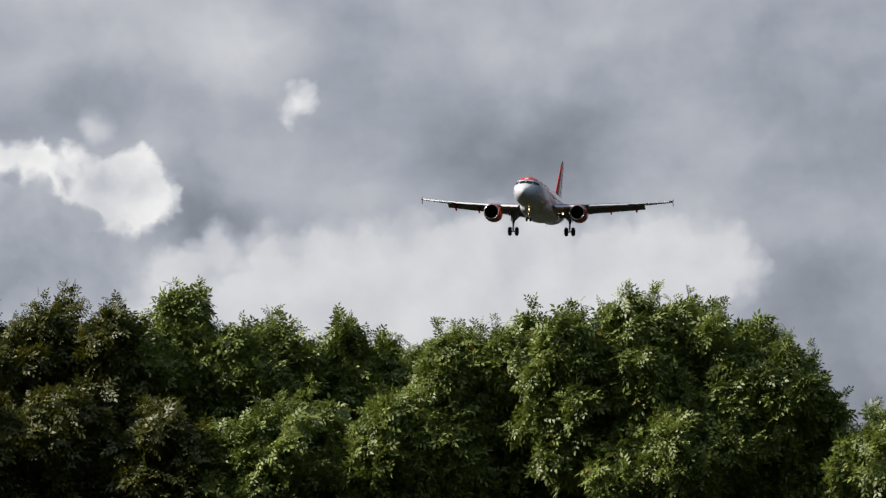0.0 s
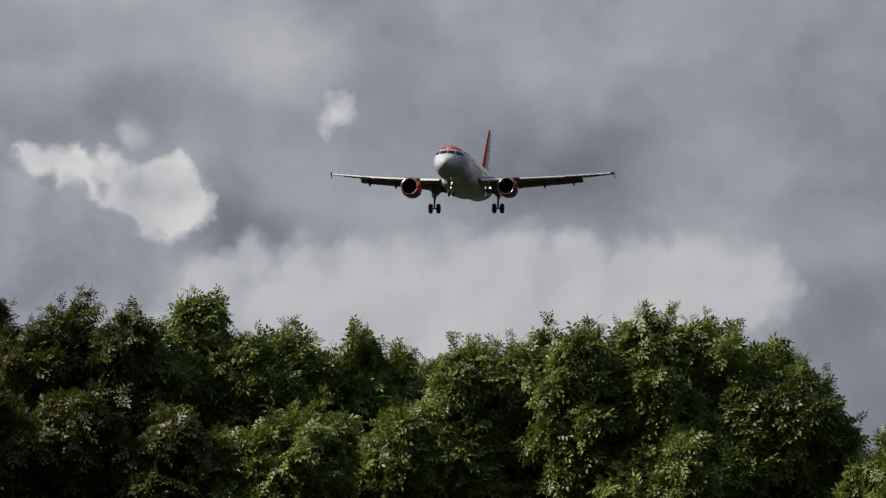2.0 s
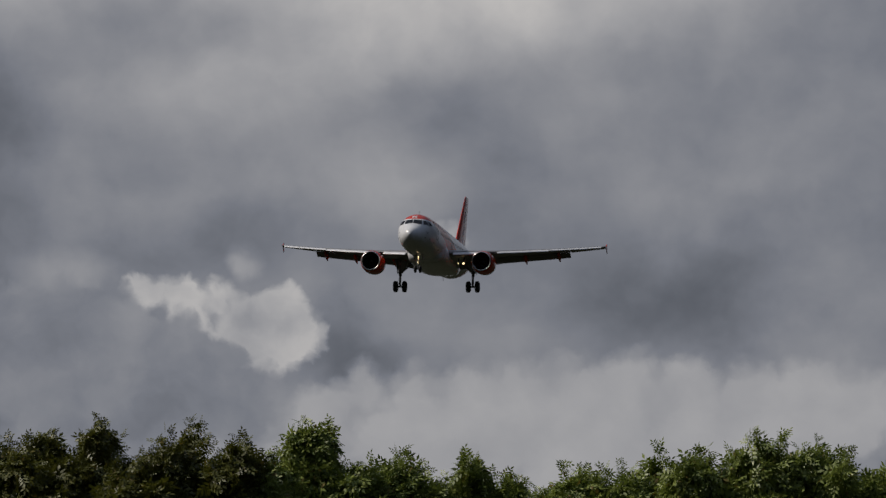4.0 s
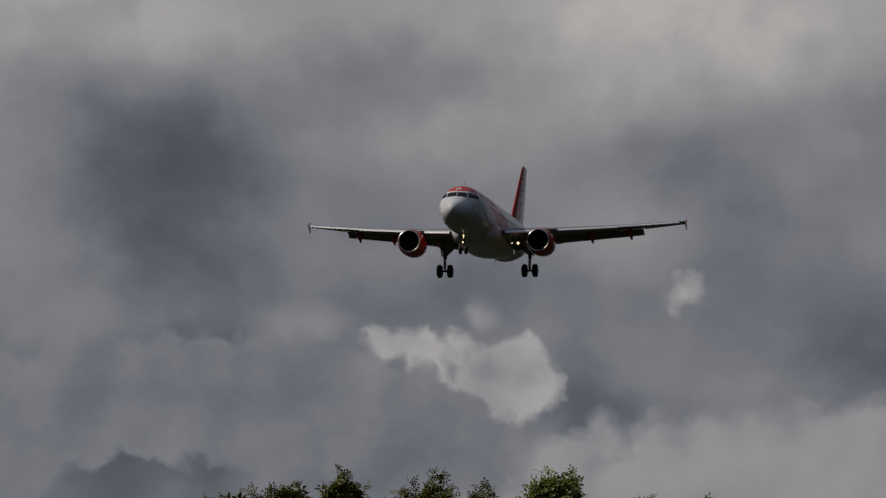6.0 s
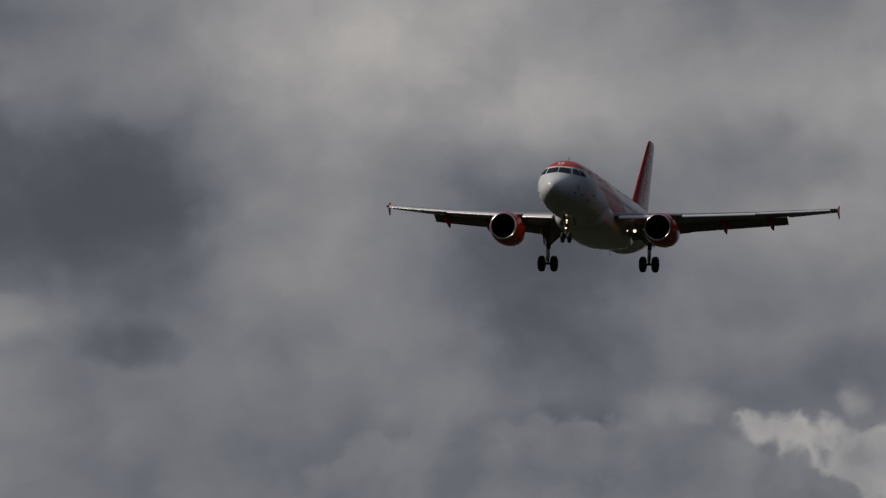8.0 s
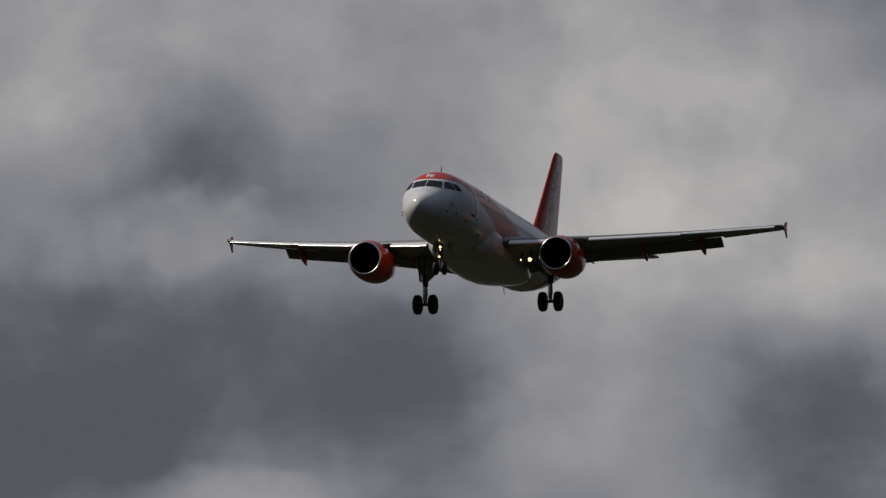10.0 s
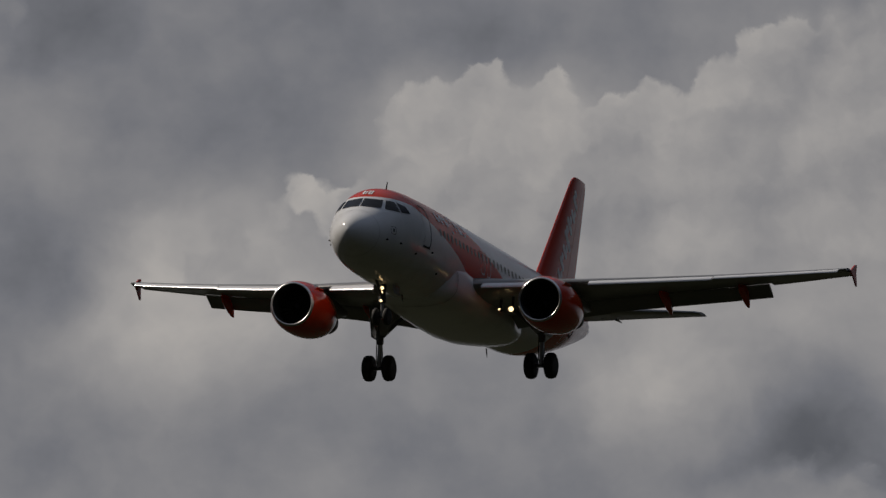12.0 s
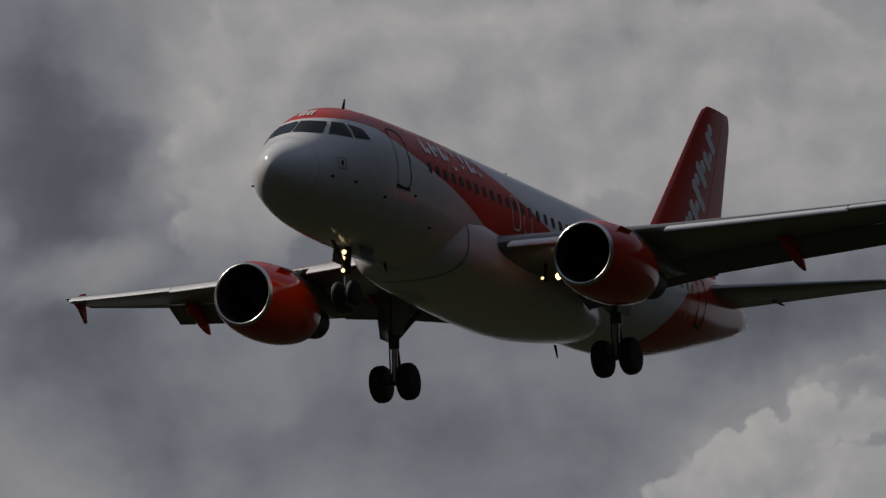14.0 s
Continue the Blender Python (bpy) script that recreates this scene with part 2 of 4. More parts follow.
def make_sky():
    world = bpy.data.worlds.new("world")
    scene.world = world
    world.use_nodes = True
    world.node_tree.nodes.clear()
    n = Nodes(world.node_tree)
    way = n.add("ShaderNodeTexCoord").outputs["Generated"]
    part_of = n.add("ShaderNodeSeparateXYZ")
    n.put(part_of.inputs[0], way)
    x, y, z = part_of.outputs
    azimuth = n.math("MULTIPLY", n.math("ARCTAN2", x, y), 57.2958)
    height = n.math("MULTIPLY", n.math("ARCSINE", z), 57.2958)
    flat = n.add("ShaderNodeCombineXYZ")
    n.put(flat.inputs[0], azimuth)
    n.put(flat.inputs[1], height)
    at = flat.outputs[0]
    # billowing edges: three sizes of turbulence push the cloud outlines about
    for size, push in ((0.55, 0.25), (1.7, 0.17), (4.5, 0.07)):
        shake = n.noise(at, size, 4.0, 0.5, "Color")
        shake = n.vec("MULTIPLY", n.vec("SUBTRACT", shake, (0.5, 0.5, 0.5)), (2.2 * push, 1.8 * push, 0))
        at = n.vec("ADD", at, shake)
    stretched = n.vec("MULTIPLY", flat.outputs[0], (1.0, 1.5, 1.0))
    light = n.math("MULTIPLY_ADD", n.noise(stretched, 0.35, 6.0, 0.55), 0.36, 0.15)
    light = n.math("ADD", light, n.math("MULTIPLY_ADD", n.noise(at, 1.1, 4.0, 0.5), 0.22, -0.11))
    texture = n.math("MULTIPLY_ADD", n.noise(at, 2.0, 4.0, 0.5), 1.3, 0.4)
    for rows in (LOW_CLOUDS, MID_CLOUDS, HIGH_CLOUDS, TOP_CLOUDS, SHADE_CLOUDS, VEIL_CLOUDS):
        for u, v, half_w, half_h, gain, soft in rows:
            away = n.vec("LENGTH", n.vec("MULTIPLY", n.vec("SUBTRACT", at, (u, v, 0)), (1 / half_w, 1 / half_h, 0)))
            light = n.math("ADD", light, n.math("MULTIPLY", n.fade(away, 1 + 0.6 * soft, max(1 - 1.1 * soft, 0.0), 0.0, gain), texture))
    # a finer shake and round billows for the heaped clouds
    near = flat.outputs[0]
    for size, push in ((1.6, 0.07), (5.0, 0.05), (14.0, 0.025)):
        shake = n.vec("SUBTRACT", n.noise(near, size, 4.0, 0.6, "Color"), (0.5, 0.5, 0.5))
        near = n.vec("ADD", near, n.vec("MULTIPLY", shake, (2.2 * push, 2.2 * push, 0)))
    billow = n.math("ADD", n.bubbles(near, 3.6, 0.1), n.bubbles(near, 9.0, 0.045))
    # relief: towards the sun, at upper left, the billows are lighter
    sunward = n.vec("ADD", near, (-0.13, 0.13, 0))
    relief = n.math("SUBTRACT", n.noise(near, 1.9, 4.0, 0.5), n.noise(sunward, 1.9, 4.0, 0.5))
    light = n.math("MULTIPLY_ADD", relief, 0.1, light)
    light = n.math("MULTIPLY_ADD", light, 1.2, -0.05)
    for body, rim, depth, soft, foot, gone, rough, lobes in CUMULI:
        field = -9.0
        for u, v, radius in lobes:
            inside = n.math("SUBTRACT", radius, n.vec("LENGTH", n.vec("SUBTRACT", near, (u, v, 0))))
            field = n.math("SMOOTH_MAX", field, inside, 0.14)
        glow = n.fade(field, -0.05, depth, rim, body)
        field = n.math("ADD", field, billow)
        glow = n.math("ADD", glow, n.math("MULTIPLY", relief, 0.55 * rough))
        cover = n.math("MULTIPLY", n.fade(field, 0.0, soft), n.fade(height, gone, foot))
        light = n.math("MULTIPLY_ADD", n.math("SUBTRACT", glow, light), cover, light)
    light = n.math("SMOOTH_MAX", light, 0.15, 0.16)
    # unseen sky away from the sun and behind the camera, dimmed to cut fill
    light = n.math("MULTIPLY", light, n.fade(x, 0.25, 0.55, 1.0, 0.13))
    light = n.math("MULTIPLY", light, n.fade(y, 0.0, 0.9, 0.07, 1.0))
    # unseen deck above the bright band, dimmed to weaken reflections in the hull
    light = n.math("MULTIPLY", light, n.fade(height, 14.0, 27.0, 1.0, 0.35))
    # an overcast sky is brightest overhead
    light = n.math("ADD", light, n.fade(z, 0.35, 0.85, 0.0, 0.4))
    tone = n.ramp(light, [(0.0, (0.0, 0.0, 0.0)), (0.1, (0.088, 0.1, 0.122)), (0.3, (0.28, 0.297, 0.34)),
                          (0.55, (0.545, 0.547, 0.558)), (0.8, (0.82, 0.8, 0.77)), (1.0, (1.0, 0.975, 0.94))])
    tone = n.mix(n.fade(z, 0.3, 0.6), tone, n.vec("MULTIPLY", tone, (0.86, 1.0, 1.22)))
    sky = n.add("ShaderNodeTexSky", sky_type="NISHITA", sun_disc=False, sun_elevation=math.asin(SUN_WAY.z),
                sun_rotation=math.atan2(SUN_WAY.x, SUN_WAY.y))
    air = n.add("ShaderNodeBackground")
    n.put(air.inputs[0], sky.outputs[0])
    air.inputs[1].default_value = 0.1
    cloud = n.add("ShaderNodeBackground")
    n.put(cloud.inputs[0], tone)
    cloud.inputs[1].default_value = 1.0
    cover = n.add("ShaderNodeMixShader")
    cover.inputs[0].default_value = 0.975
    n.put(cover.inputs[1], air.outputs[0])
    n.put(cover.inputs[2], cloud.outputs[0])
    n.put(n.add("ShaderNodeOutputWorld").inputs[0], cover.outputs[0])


make_sky()
sun = new("sun", bpy.data.lights.new("sun", "SUN"))
sun.data.energy, sun.data.angle, sun.data.color = 5.0, radians(3.0), (1.0, 0.93, 0.82)
sun.matrix_world = look((0, 0, 60), Vector((0, 0, 60)) - SUN_WAY)


# ---------------------------------------------------------------- materials
def material(name, colour=(0.8, 0.8, 0.8), rough=0.5, metal=0.0, coat=0.0, wear=0.06, size=1.5, emit=None, spec=0.5):
    """A paint, rubber or metal with grain and stains at two scales; colour may be a function of the nodes and object place."""
    mat = bpy.data.materials.new(name)
    mat.use_nodes = True
    n = Nodes(mat.node_tree)
    bsdf = mat.node_tree.nodes["Principled BSDF"]
    place = n.add("ShaderNodeTexCoord").outputs["Object"]
    base = colour(n, place) if callable(colour) else (*colour, 1)
    stains = n.noise(place, size, 5.0, 0.6)
    grain = n.noise(place, size * 14, 3.0, 0.6)
    dirt = n.math("MULTIPLY_ADD", stains, wear * 2.2, n.math("MULTIPLY", grain, wear * 0.8))
    shade = n.fade(dirt, wear * 0.8, wear * 2.2, 0.0, wear * 3.0, smooth=False)
    n.put(bsdf.inputs["Base Color"], n.mix(shade, base, (0.05, 0.045, 0.04, 1)))
    n.put(bsdf.inputs["Roughness"], n.math("MULTIPLY_ADD", stains, 0.16, rough - 0.08, clamp=True))
    bsdf.inputs["Metallic"].default_value = metal
    bsdf.inputs["Coat Weight"].default_value = coat
    bsdf.inputs["Coat Roughness"].default_value = 0.06
    bsdf.inputs["Specular IOR Level"].default_value = spec
    bump = n.add("ShaderNodeBump")
    bump.inputs["Strength"].default_value = 0.04
    bump.inputs["Distance"].default_value = 0.02
    n.put(bump.inputs["Height"], stains)
    n.put(bsdf.inputs["Normal"], bump.outputs[0])
    if emit:
        bsdf.inputs["Emission Color"].default_value = (*emit[0], 1)
        bsdf.inputs["Emission Strength"].default_value = emit[1]
    return mat


ORANGE = (0.54, 0.026, 0.002)
WHITE = (0.72, 0.73, 0.75)


def livery(n, place):
    """White fuselage with an orange crown, a diagonal orange sweep before the wing and an orange tail. y runs forward, nose at 15."""
    split = n.add("ShaderNodeSeparateXYZ")
    n.put(split.inputs[0], place)
    _, y, z = split.outputs
    s = n.math("SUBTRACT", 15.0, y)
    wobble = n.math("MULTIPLY", n.math("SINE", n.math("MULTIPLY", s, 0.9)), 0.06)
    # lower edge of the sweep: level above the cockpit, then falling towards the wing
    lower = n.math("SUBTRACT", 1.22, n.math("MULTIPLY", n.math("MAXIMUM", n.math("SUBTRACT", s, 4.2), 0.0), 0.27))
    lower = n.math("ADD", lower, wobble)
    # upper edge: the crown turns white behind the sweep
    upper = n.math("SUBTRACT", 4.9, n.math("MULTIPLY", s, 0.31))
    front = n.math("MULTIPLY", n.math("GREATER_THAN", z, lower), n.math("LESS_THAN", z, upper))
    front = n.math("MULTIPLY", front, n.math("LESS_THAN", s, 17.0))
    # tail: orange behind a slanting line, with a pale cone
    line = n.math("ADD", 25.2, n.math("MULTIPLY", z, 1.15))
    tail = n.math("MULTIPLY", n.math("GREATER_THAN", s, line), n.math("LESS_THAN", s, 32.6))
    orange = n.math("MAXIMUM", front, tail)
    return n.mix(orange, (*WHITE, 1), (*ORANGE, 1))


PAINT = material("fuselage_paint", livery, 0.15, wear=0.07, size=0.7, spec=0.22)
WHITE_PAINT = material("white_paint", WHITE, 0.18, wear=0.05, size=0.8)
BELLY_PAINT = material("belly_paint", (0.3, 0.3, 0.31), 0.4, coat=0.15, wear=0.1, size=0.9)
ORANGE_PAINT = material("orange_paint", ORANGE, 0.15, wear=0.05, size=0.9, spec=0.5)
FIN_PAINT = material("fin_paint", ORANGE, 0.15, wear=0.05, size=0.9, spec=0.5)
GREY_PAINT = material("wing_grey", (0.2, 0.204, 0.21), 0.3, wear=0.09, size=0.9)
FLAP_GREY = material("flap_grey", (0.16, 0.16, 0.165), 0.45, wear=0.1, size=1.4)
BARE_METAL = material("bare_metal", (0.5, 0.5, 0.5), 0.33, metal=1.0, wear=0.04)
DARK_METAL = material("dark_metal", (0.05, 0.05, 0.053), 0.55, metal=0.7, wear=0.06)
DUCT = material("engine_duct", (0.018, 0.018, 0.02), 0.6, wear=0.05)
RUBBER = material("tyre_rubber", (0.02, 0.02, 0.021), 0.75, wear=0.04, size=6)
STRUT = material("gear_strut", (0.09, 0.09, 0.093), 0.45, metal=0.2, wear=0.12, size=4)
GLASS = material("dark_window_glass", (0.006, 0.006, 0.007), 0.1, wear=0.01, spec=0.2)
LAMP = material("landing_lamp", (0.9, 0.8, 0.6), 0.3, emit=((1.0, 0.74, 0.4), 3.5))
LETTER = material("white_letter", (0.8, 0.8, 0.81), 0.35, wear=0.03)
JOINT = material("skin_joint", (0.48, 0.48, 0.49), 0.4, wear=0.04)
SEAM = material("door_seam", (0.05, 0.05, 0.055), 0.7, wear=0.05, spec=0.05)


# ---------------------------------------------------------------- mesh helpers
def part(name, bm, mat, parent, label=""):
    mesh = bpy.data.meshes.new(name)
    bmesh.ops.recalc_face_normals(bm, faces=bm.faces[:])
    bm.to_mesh(mesh)
    bm.free()
    for polygon in mesh.polygons:
        polygon.use_smooth = True
    mesh.set_sharp_from_angle(angle=radians(38))
    mesh.materials.append(mat)
    ob = new(name, mesh)
    ob.parent = parent
    return tagged(ob, label)


def loft(rings, closed=True, cap=True):
    """A skin over rings of points, all of one length."""
    bm = bmesh.new()
    rows = [[bm.verts.new(p) for p in ring] for ring in rings]
    count = len(rows[0])
    for a, b in zip(rows, rows[1:]):
        for i in range(count if closed else count - 1):
            j = (i + 1) % count
            bm.faces.new((a[i], a[j], b[j], b[i]))
    if cap:
        bm.faces.new(rows[0])
        bm.faces.new(rows[-1])
    bmesh.ops.remove_doubles(bm, verts=bm.verts[:], dist=1e-5)
    return bm


def tube(a, b, ra, rb=None, sides=14, bm=None, bevel=0.0):
    """A round bar from a to b."""
    rb = ra if rb is None else rb
    a, b = Vector(a), Vector(b)
    turn = (b - a).to_track_quat("Z", "Y").to_matrix()
    own = bm or bmesh.new()
    rows = []
    edge = min(ra, rb) * bevel
    length = (b - a).length
    for at, radius in ((0, ra - edge), (edge, ra), (length - edge, rb), (length, rb - edge)) if bevel else ((0, ra), (length, rb)):
        rows.append([own.verts.new(a + turn @ Vector((radius * math.cos(i * math.tau / sides), radius * math.sin(i * math.tau / sides), at))) for i in range(sides)])
    for p, q in zip(rows, rows[1:]):
        for i in range(sides):
            own.faces.new((p[i], p[(i + 1) % sides], q[(i + 1) % sides], q[i]))
    own.faces.new(rows[0][::-1])
    own.faces.new(rows[-1])
    return own


def box(centre, size, turn=None, bevel=0.02):
    bm = bmesh.new()
    bmesh.ops.create_cube(bm, size=1, matrix=Matrix.Diagonal((*size, 1)))
    bmesh.ops.bevel(bm, geom=bm.edges[:], offset=bevel, segments=2, affect="EDGES")
    bmesh.ops.transform(bm, matrix=Matrix.Translation(centre) @ (turn or Matrix()), verts=bm.verts[:])
    return bm


def spin(profile, axis_at, sides=40, closed=False):
    """A body turned about an axis along y through axis_at = (x, z); profile of (y, radius)."""
    rings = [[(axis_at[0] + r * math.cos(i * math.tau / sides), y, axis_at[1] + r * math.sin(i * math.tau / sides)) for i in range(sides)] for y, r in profile]
    return loft(rings, cap=closed)


# ---------------------------------------------------------------- airliner
NOSE = 15.0  # the nose lies 15 m ahead of the airliner's origin
# stations of the fuselage: distance behind the nose, half width, top, bottom
HULL = [(0.1, 0.02, -0.55, -0.59), (0.15, 0.19, -0.37, -0.77), (0.29, 0.42, -0.14, -0.99), (0.57, 0.72, 0.12, -1.25), (0.95, 0.99, 0.36, -1.46),
        (1.4, 1.25, 0.64, -1.66), (2.0, 1.48, 1.1, -1.83), (2.6, 1.66, 1.54, -1.95), (3.3, 1.82, 1.83, -2.01), (4.2, 1.91, 1.99, -2.05),
        (5.4, 1.965, 2.08, -2.07), (6.6, 1.975, 2.12, -2.07), (9.0, 1.975, 2.17, -2.07), (20.0, 1.975, 2.17, -2.07), (21.6, 1.975, 2.15, -2.05), (23.4, 1.95, 2.12, -1.95), (25.4, 1.84, 2.06, -1.62),
        (27.4, 1.6, 2.04, -1.15), (29.4, 1.24, 1.97, -0.6), (31.2, 0.84, 1.84, -0.08), (32.6, 0.52, 1.62, 0.36), (33.5, 0.28, 1.36, 0.7), (33.84, 0.14, 1.2, 0.86)]
HULL_S = np.array([h[0] for h in HULL])


def hull_at(s):
    """Half width, top and bottom at s, by a monotone cubic through the stations."""
    i = int(min(max(np.searchsorted(HULL_S, s) - 1, 0), len(HULL) - 2))
    a, b = HULL[i], HULL[i + 1]
    before, after = HULL[max(i - 1, 0)], HULL[min(i + 2, len(HULL) - 1)]
    h = b[0] - a[0]
    t = min(max((s - a[0]) / h, 0), 1)
    out = []
    for k in (1, 2, 3):
        slope = (b[k] - a[k]) / h
        left = slope if a is before else (a[k] - before[k]) / (a[0] - before[0])
        right = slope if b is after else (after[k] - b[k]) / (after[0] - b[0])
        m0 = 0 if left * slope <= 0 else 2 * left * slope / (left + slope)
        m1 = 0 if right * slope <= 0 else 2 * right * slope / (right + slope)
        out.append(a[k] * (2 * t ** 3 - 3 * t ** 2 + 1) + h * m0 * (t ** 3 - 2 * t ** 2 + t) + b[k] * (3 * t ** 2 - 2 * t ** 3) + h * m1 * (t ** 3 - t ** 2))
    return out


def hull_point(s, z, side, out=0.0):
    """The point of the skin at s and height z, on the starboard (+1) or port (-1) side."""
    w, top, bottom = hull_at(s)
    c, h = (top + bottom) / 2, (top - bottom) / 2
    k = min(max((z - c) / h, -1), 1)
    x = w * math.sqrt(1 - k * k)
    normal = Vector((x / w ** 2 * side, 0, (z - c) / h ** 2)).normalized()
    return Vector((x * side, NOSE - s, z)) + normal * out


def nose_point(x, z, out=0.0):
    """The point of the nose's skin straight behind (x, z) as seen from ahead."""
    lo, hi = 0.0, 6.0
    for _ in range(40):
        s = (lo + hi) / 2
        w, top, bottom = hull_at(s)
        c, h = (top + bottom) / 2, (top - bottom) / 2
        inside = (x / w) ** 2 + ((z - c) / h) ** 2 < 1
        lo, hi = (lo, s) if inside else (s, hi)
    return Vector((x, NOSE - hi + out, z + out * 0.6))


def patch(corners, place, steps=6):
    """A curved plate over four corners in the skin's two coordinates."""
    bm = bmesh.new()
    (a, b, c, d) = [Vector((*p, 0)) for p in corners]
    grid = []
    for i in range(steps + 1):
        u = i / steps
        low, high = a.lerp(b, u), d.lerp(c, u)
        grid.append([bm.verts.new(place(*low.lerp(high, j / steps)[:2])) for j in range(steps + 1)])
    for i in range(steps):
        for j in range(steps):
            bm.faces.new((grid[i][j], grid[i + 1][j], grid[i + 1][j + 1], grid[i][j + 1]))
    return bm


def outline(path, place, width=0.05, closed=True):
    """A thin raised line along a path on the skin."""
    bm = bmesh.new()
    points = [place(*p) for p in path]
    count = len(points)
    middle = sum(points, Vector()) / count
    rows = []
    for i, p in enumerate(points):
        inward = (middle - p).normalized() * width
        rows.append((bm.verts.new(p), bm.verts.new(p + inward)))
    for i in range(count if closed else count - 1):
        a, b = rows[i], rows[(i + 1) % count]
        bm.faces.new((a[0], b[0], b[1], a[1]))
    return bm


def rounded(s, z, half_s, half_z, corner=0.5, count=20):
    """A rounded rectangle (superellipse) on the skin."""
    path = []
    for i in range(count):
        a = i * math.tau / count
        path.append((s + half_s * math.copysign(abs(math.cos(a)) ** corner, math.cos(a)), z + half_z * math.copysign(abs(math.sin(a)) ** corner, math.sin(a))))
    return path


def foil_ring(x, s_lead, chord, z, thick, twist=0.0, camber=0.02, count=14, first=0.0, last=1.0):
    """A wing section at span x, from the trailing edge over the top and back below."""
    ring = []
    ts = [first + (last - first) * 0.5 * (1 - math.cos(math.pi * i / count)) for i in range(count + 1)]
    half = lambda t: 5 * thick * (0.2969 * math.sqrt(t) - 0.126 * t - 0.3516 * t * t + 0.2843 * t ** 3 - 0.1015 * t ** 4) + 0.0012
    bow = lambda t: camber * 4 * t * (1 - t)
    for t in reversed(ts):
        ring.append((t, bow(t) + half(t)))
    for t in ts[1:]:
        ring.append((t, bow(t) - half(t)))
    c, si = math.cos(radians(twist)), math.sin(radians(twist))
    return [(x, NOSE - s_lead - chord * (t * c + h * si), z + chord * (h * c - t * si)) for t, h in ring]


# wing stations: span, leading edge, chord, height, thickness, incidence
WING = [(1.2, 10.75, 7.2, -1.0, 0.14, 3.5), (1.95, 11.1, 6.9, -0.98, 0.14, 3.5), (4.0, 12.15, 5.6, -0.77, 0.12, 2.5), (6.4, 13.4, 4.3, -0.53, 0.11, 1.5), (9.0, 14.72, 3.62, -0.23, 0.105, 1.0),
        (12.0, 16.27, 2.85, 0.14, 0.1, 0.5), (14.5, 17.55, 2.2, 0.48, 0.1, 0.0), (16.9, 18.78, 1.55, 0.83, 0.10, -0.5)]


def wing_at(x):
    for a, b in zip(WING, WING[1:]):
        if x <= b[0]:
            t = (x - a[0]) / (b[0] - a[0])
            return [p + (q - p) * t for p, q in zip(a, b)]
    return list(WING[-1])


def wing_panel(side, x0, x1, from_chord, to_chord, drop, back, droop, thick=0.12, steps=4, fixed_chord=None):
    """A movable surface along the wing: a foil of its own from one part of the chord to another, lowered and turned down."""
    rings = []
    for i in range(steps + 1):
        x = x0 + (x1 - x0) * i / steps
        _, lead, chord, z, _, twist = wing_at(x)
        at = lead + from_chord * chord + back
        size = (to_chord - from_chord) * chord if fixed_chord is None else fixed_chord
        zz = z - math.sin(radians(twist)) * from_chord * chord - drop
        rings.append([(side * px, py, pz) for px, py, pz in foil_ring(x, at, size, zz, thick, droop, 0.03, 9)])
    return loft(rings)


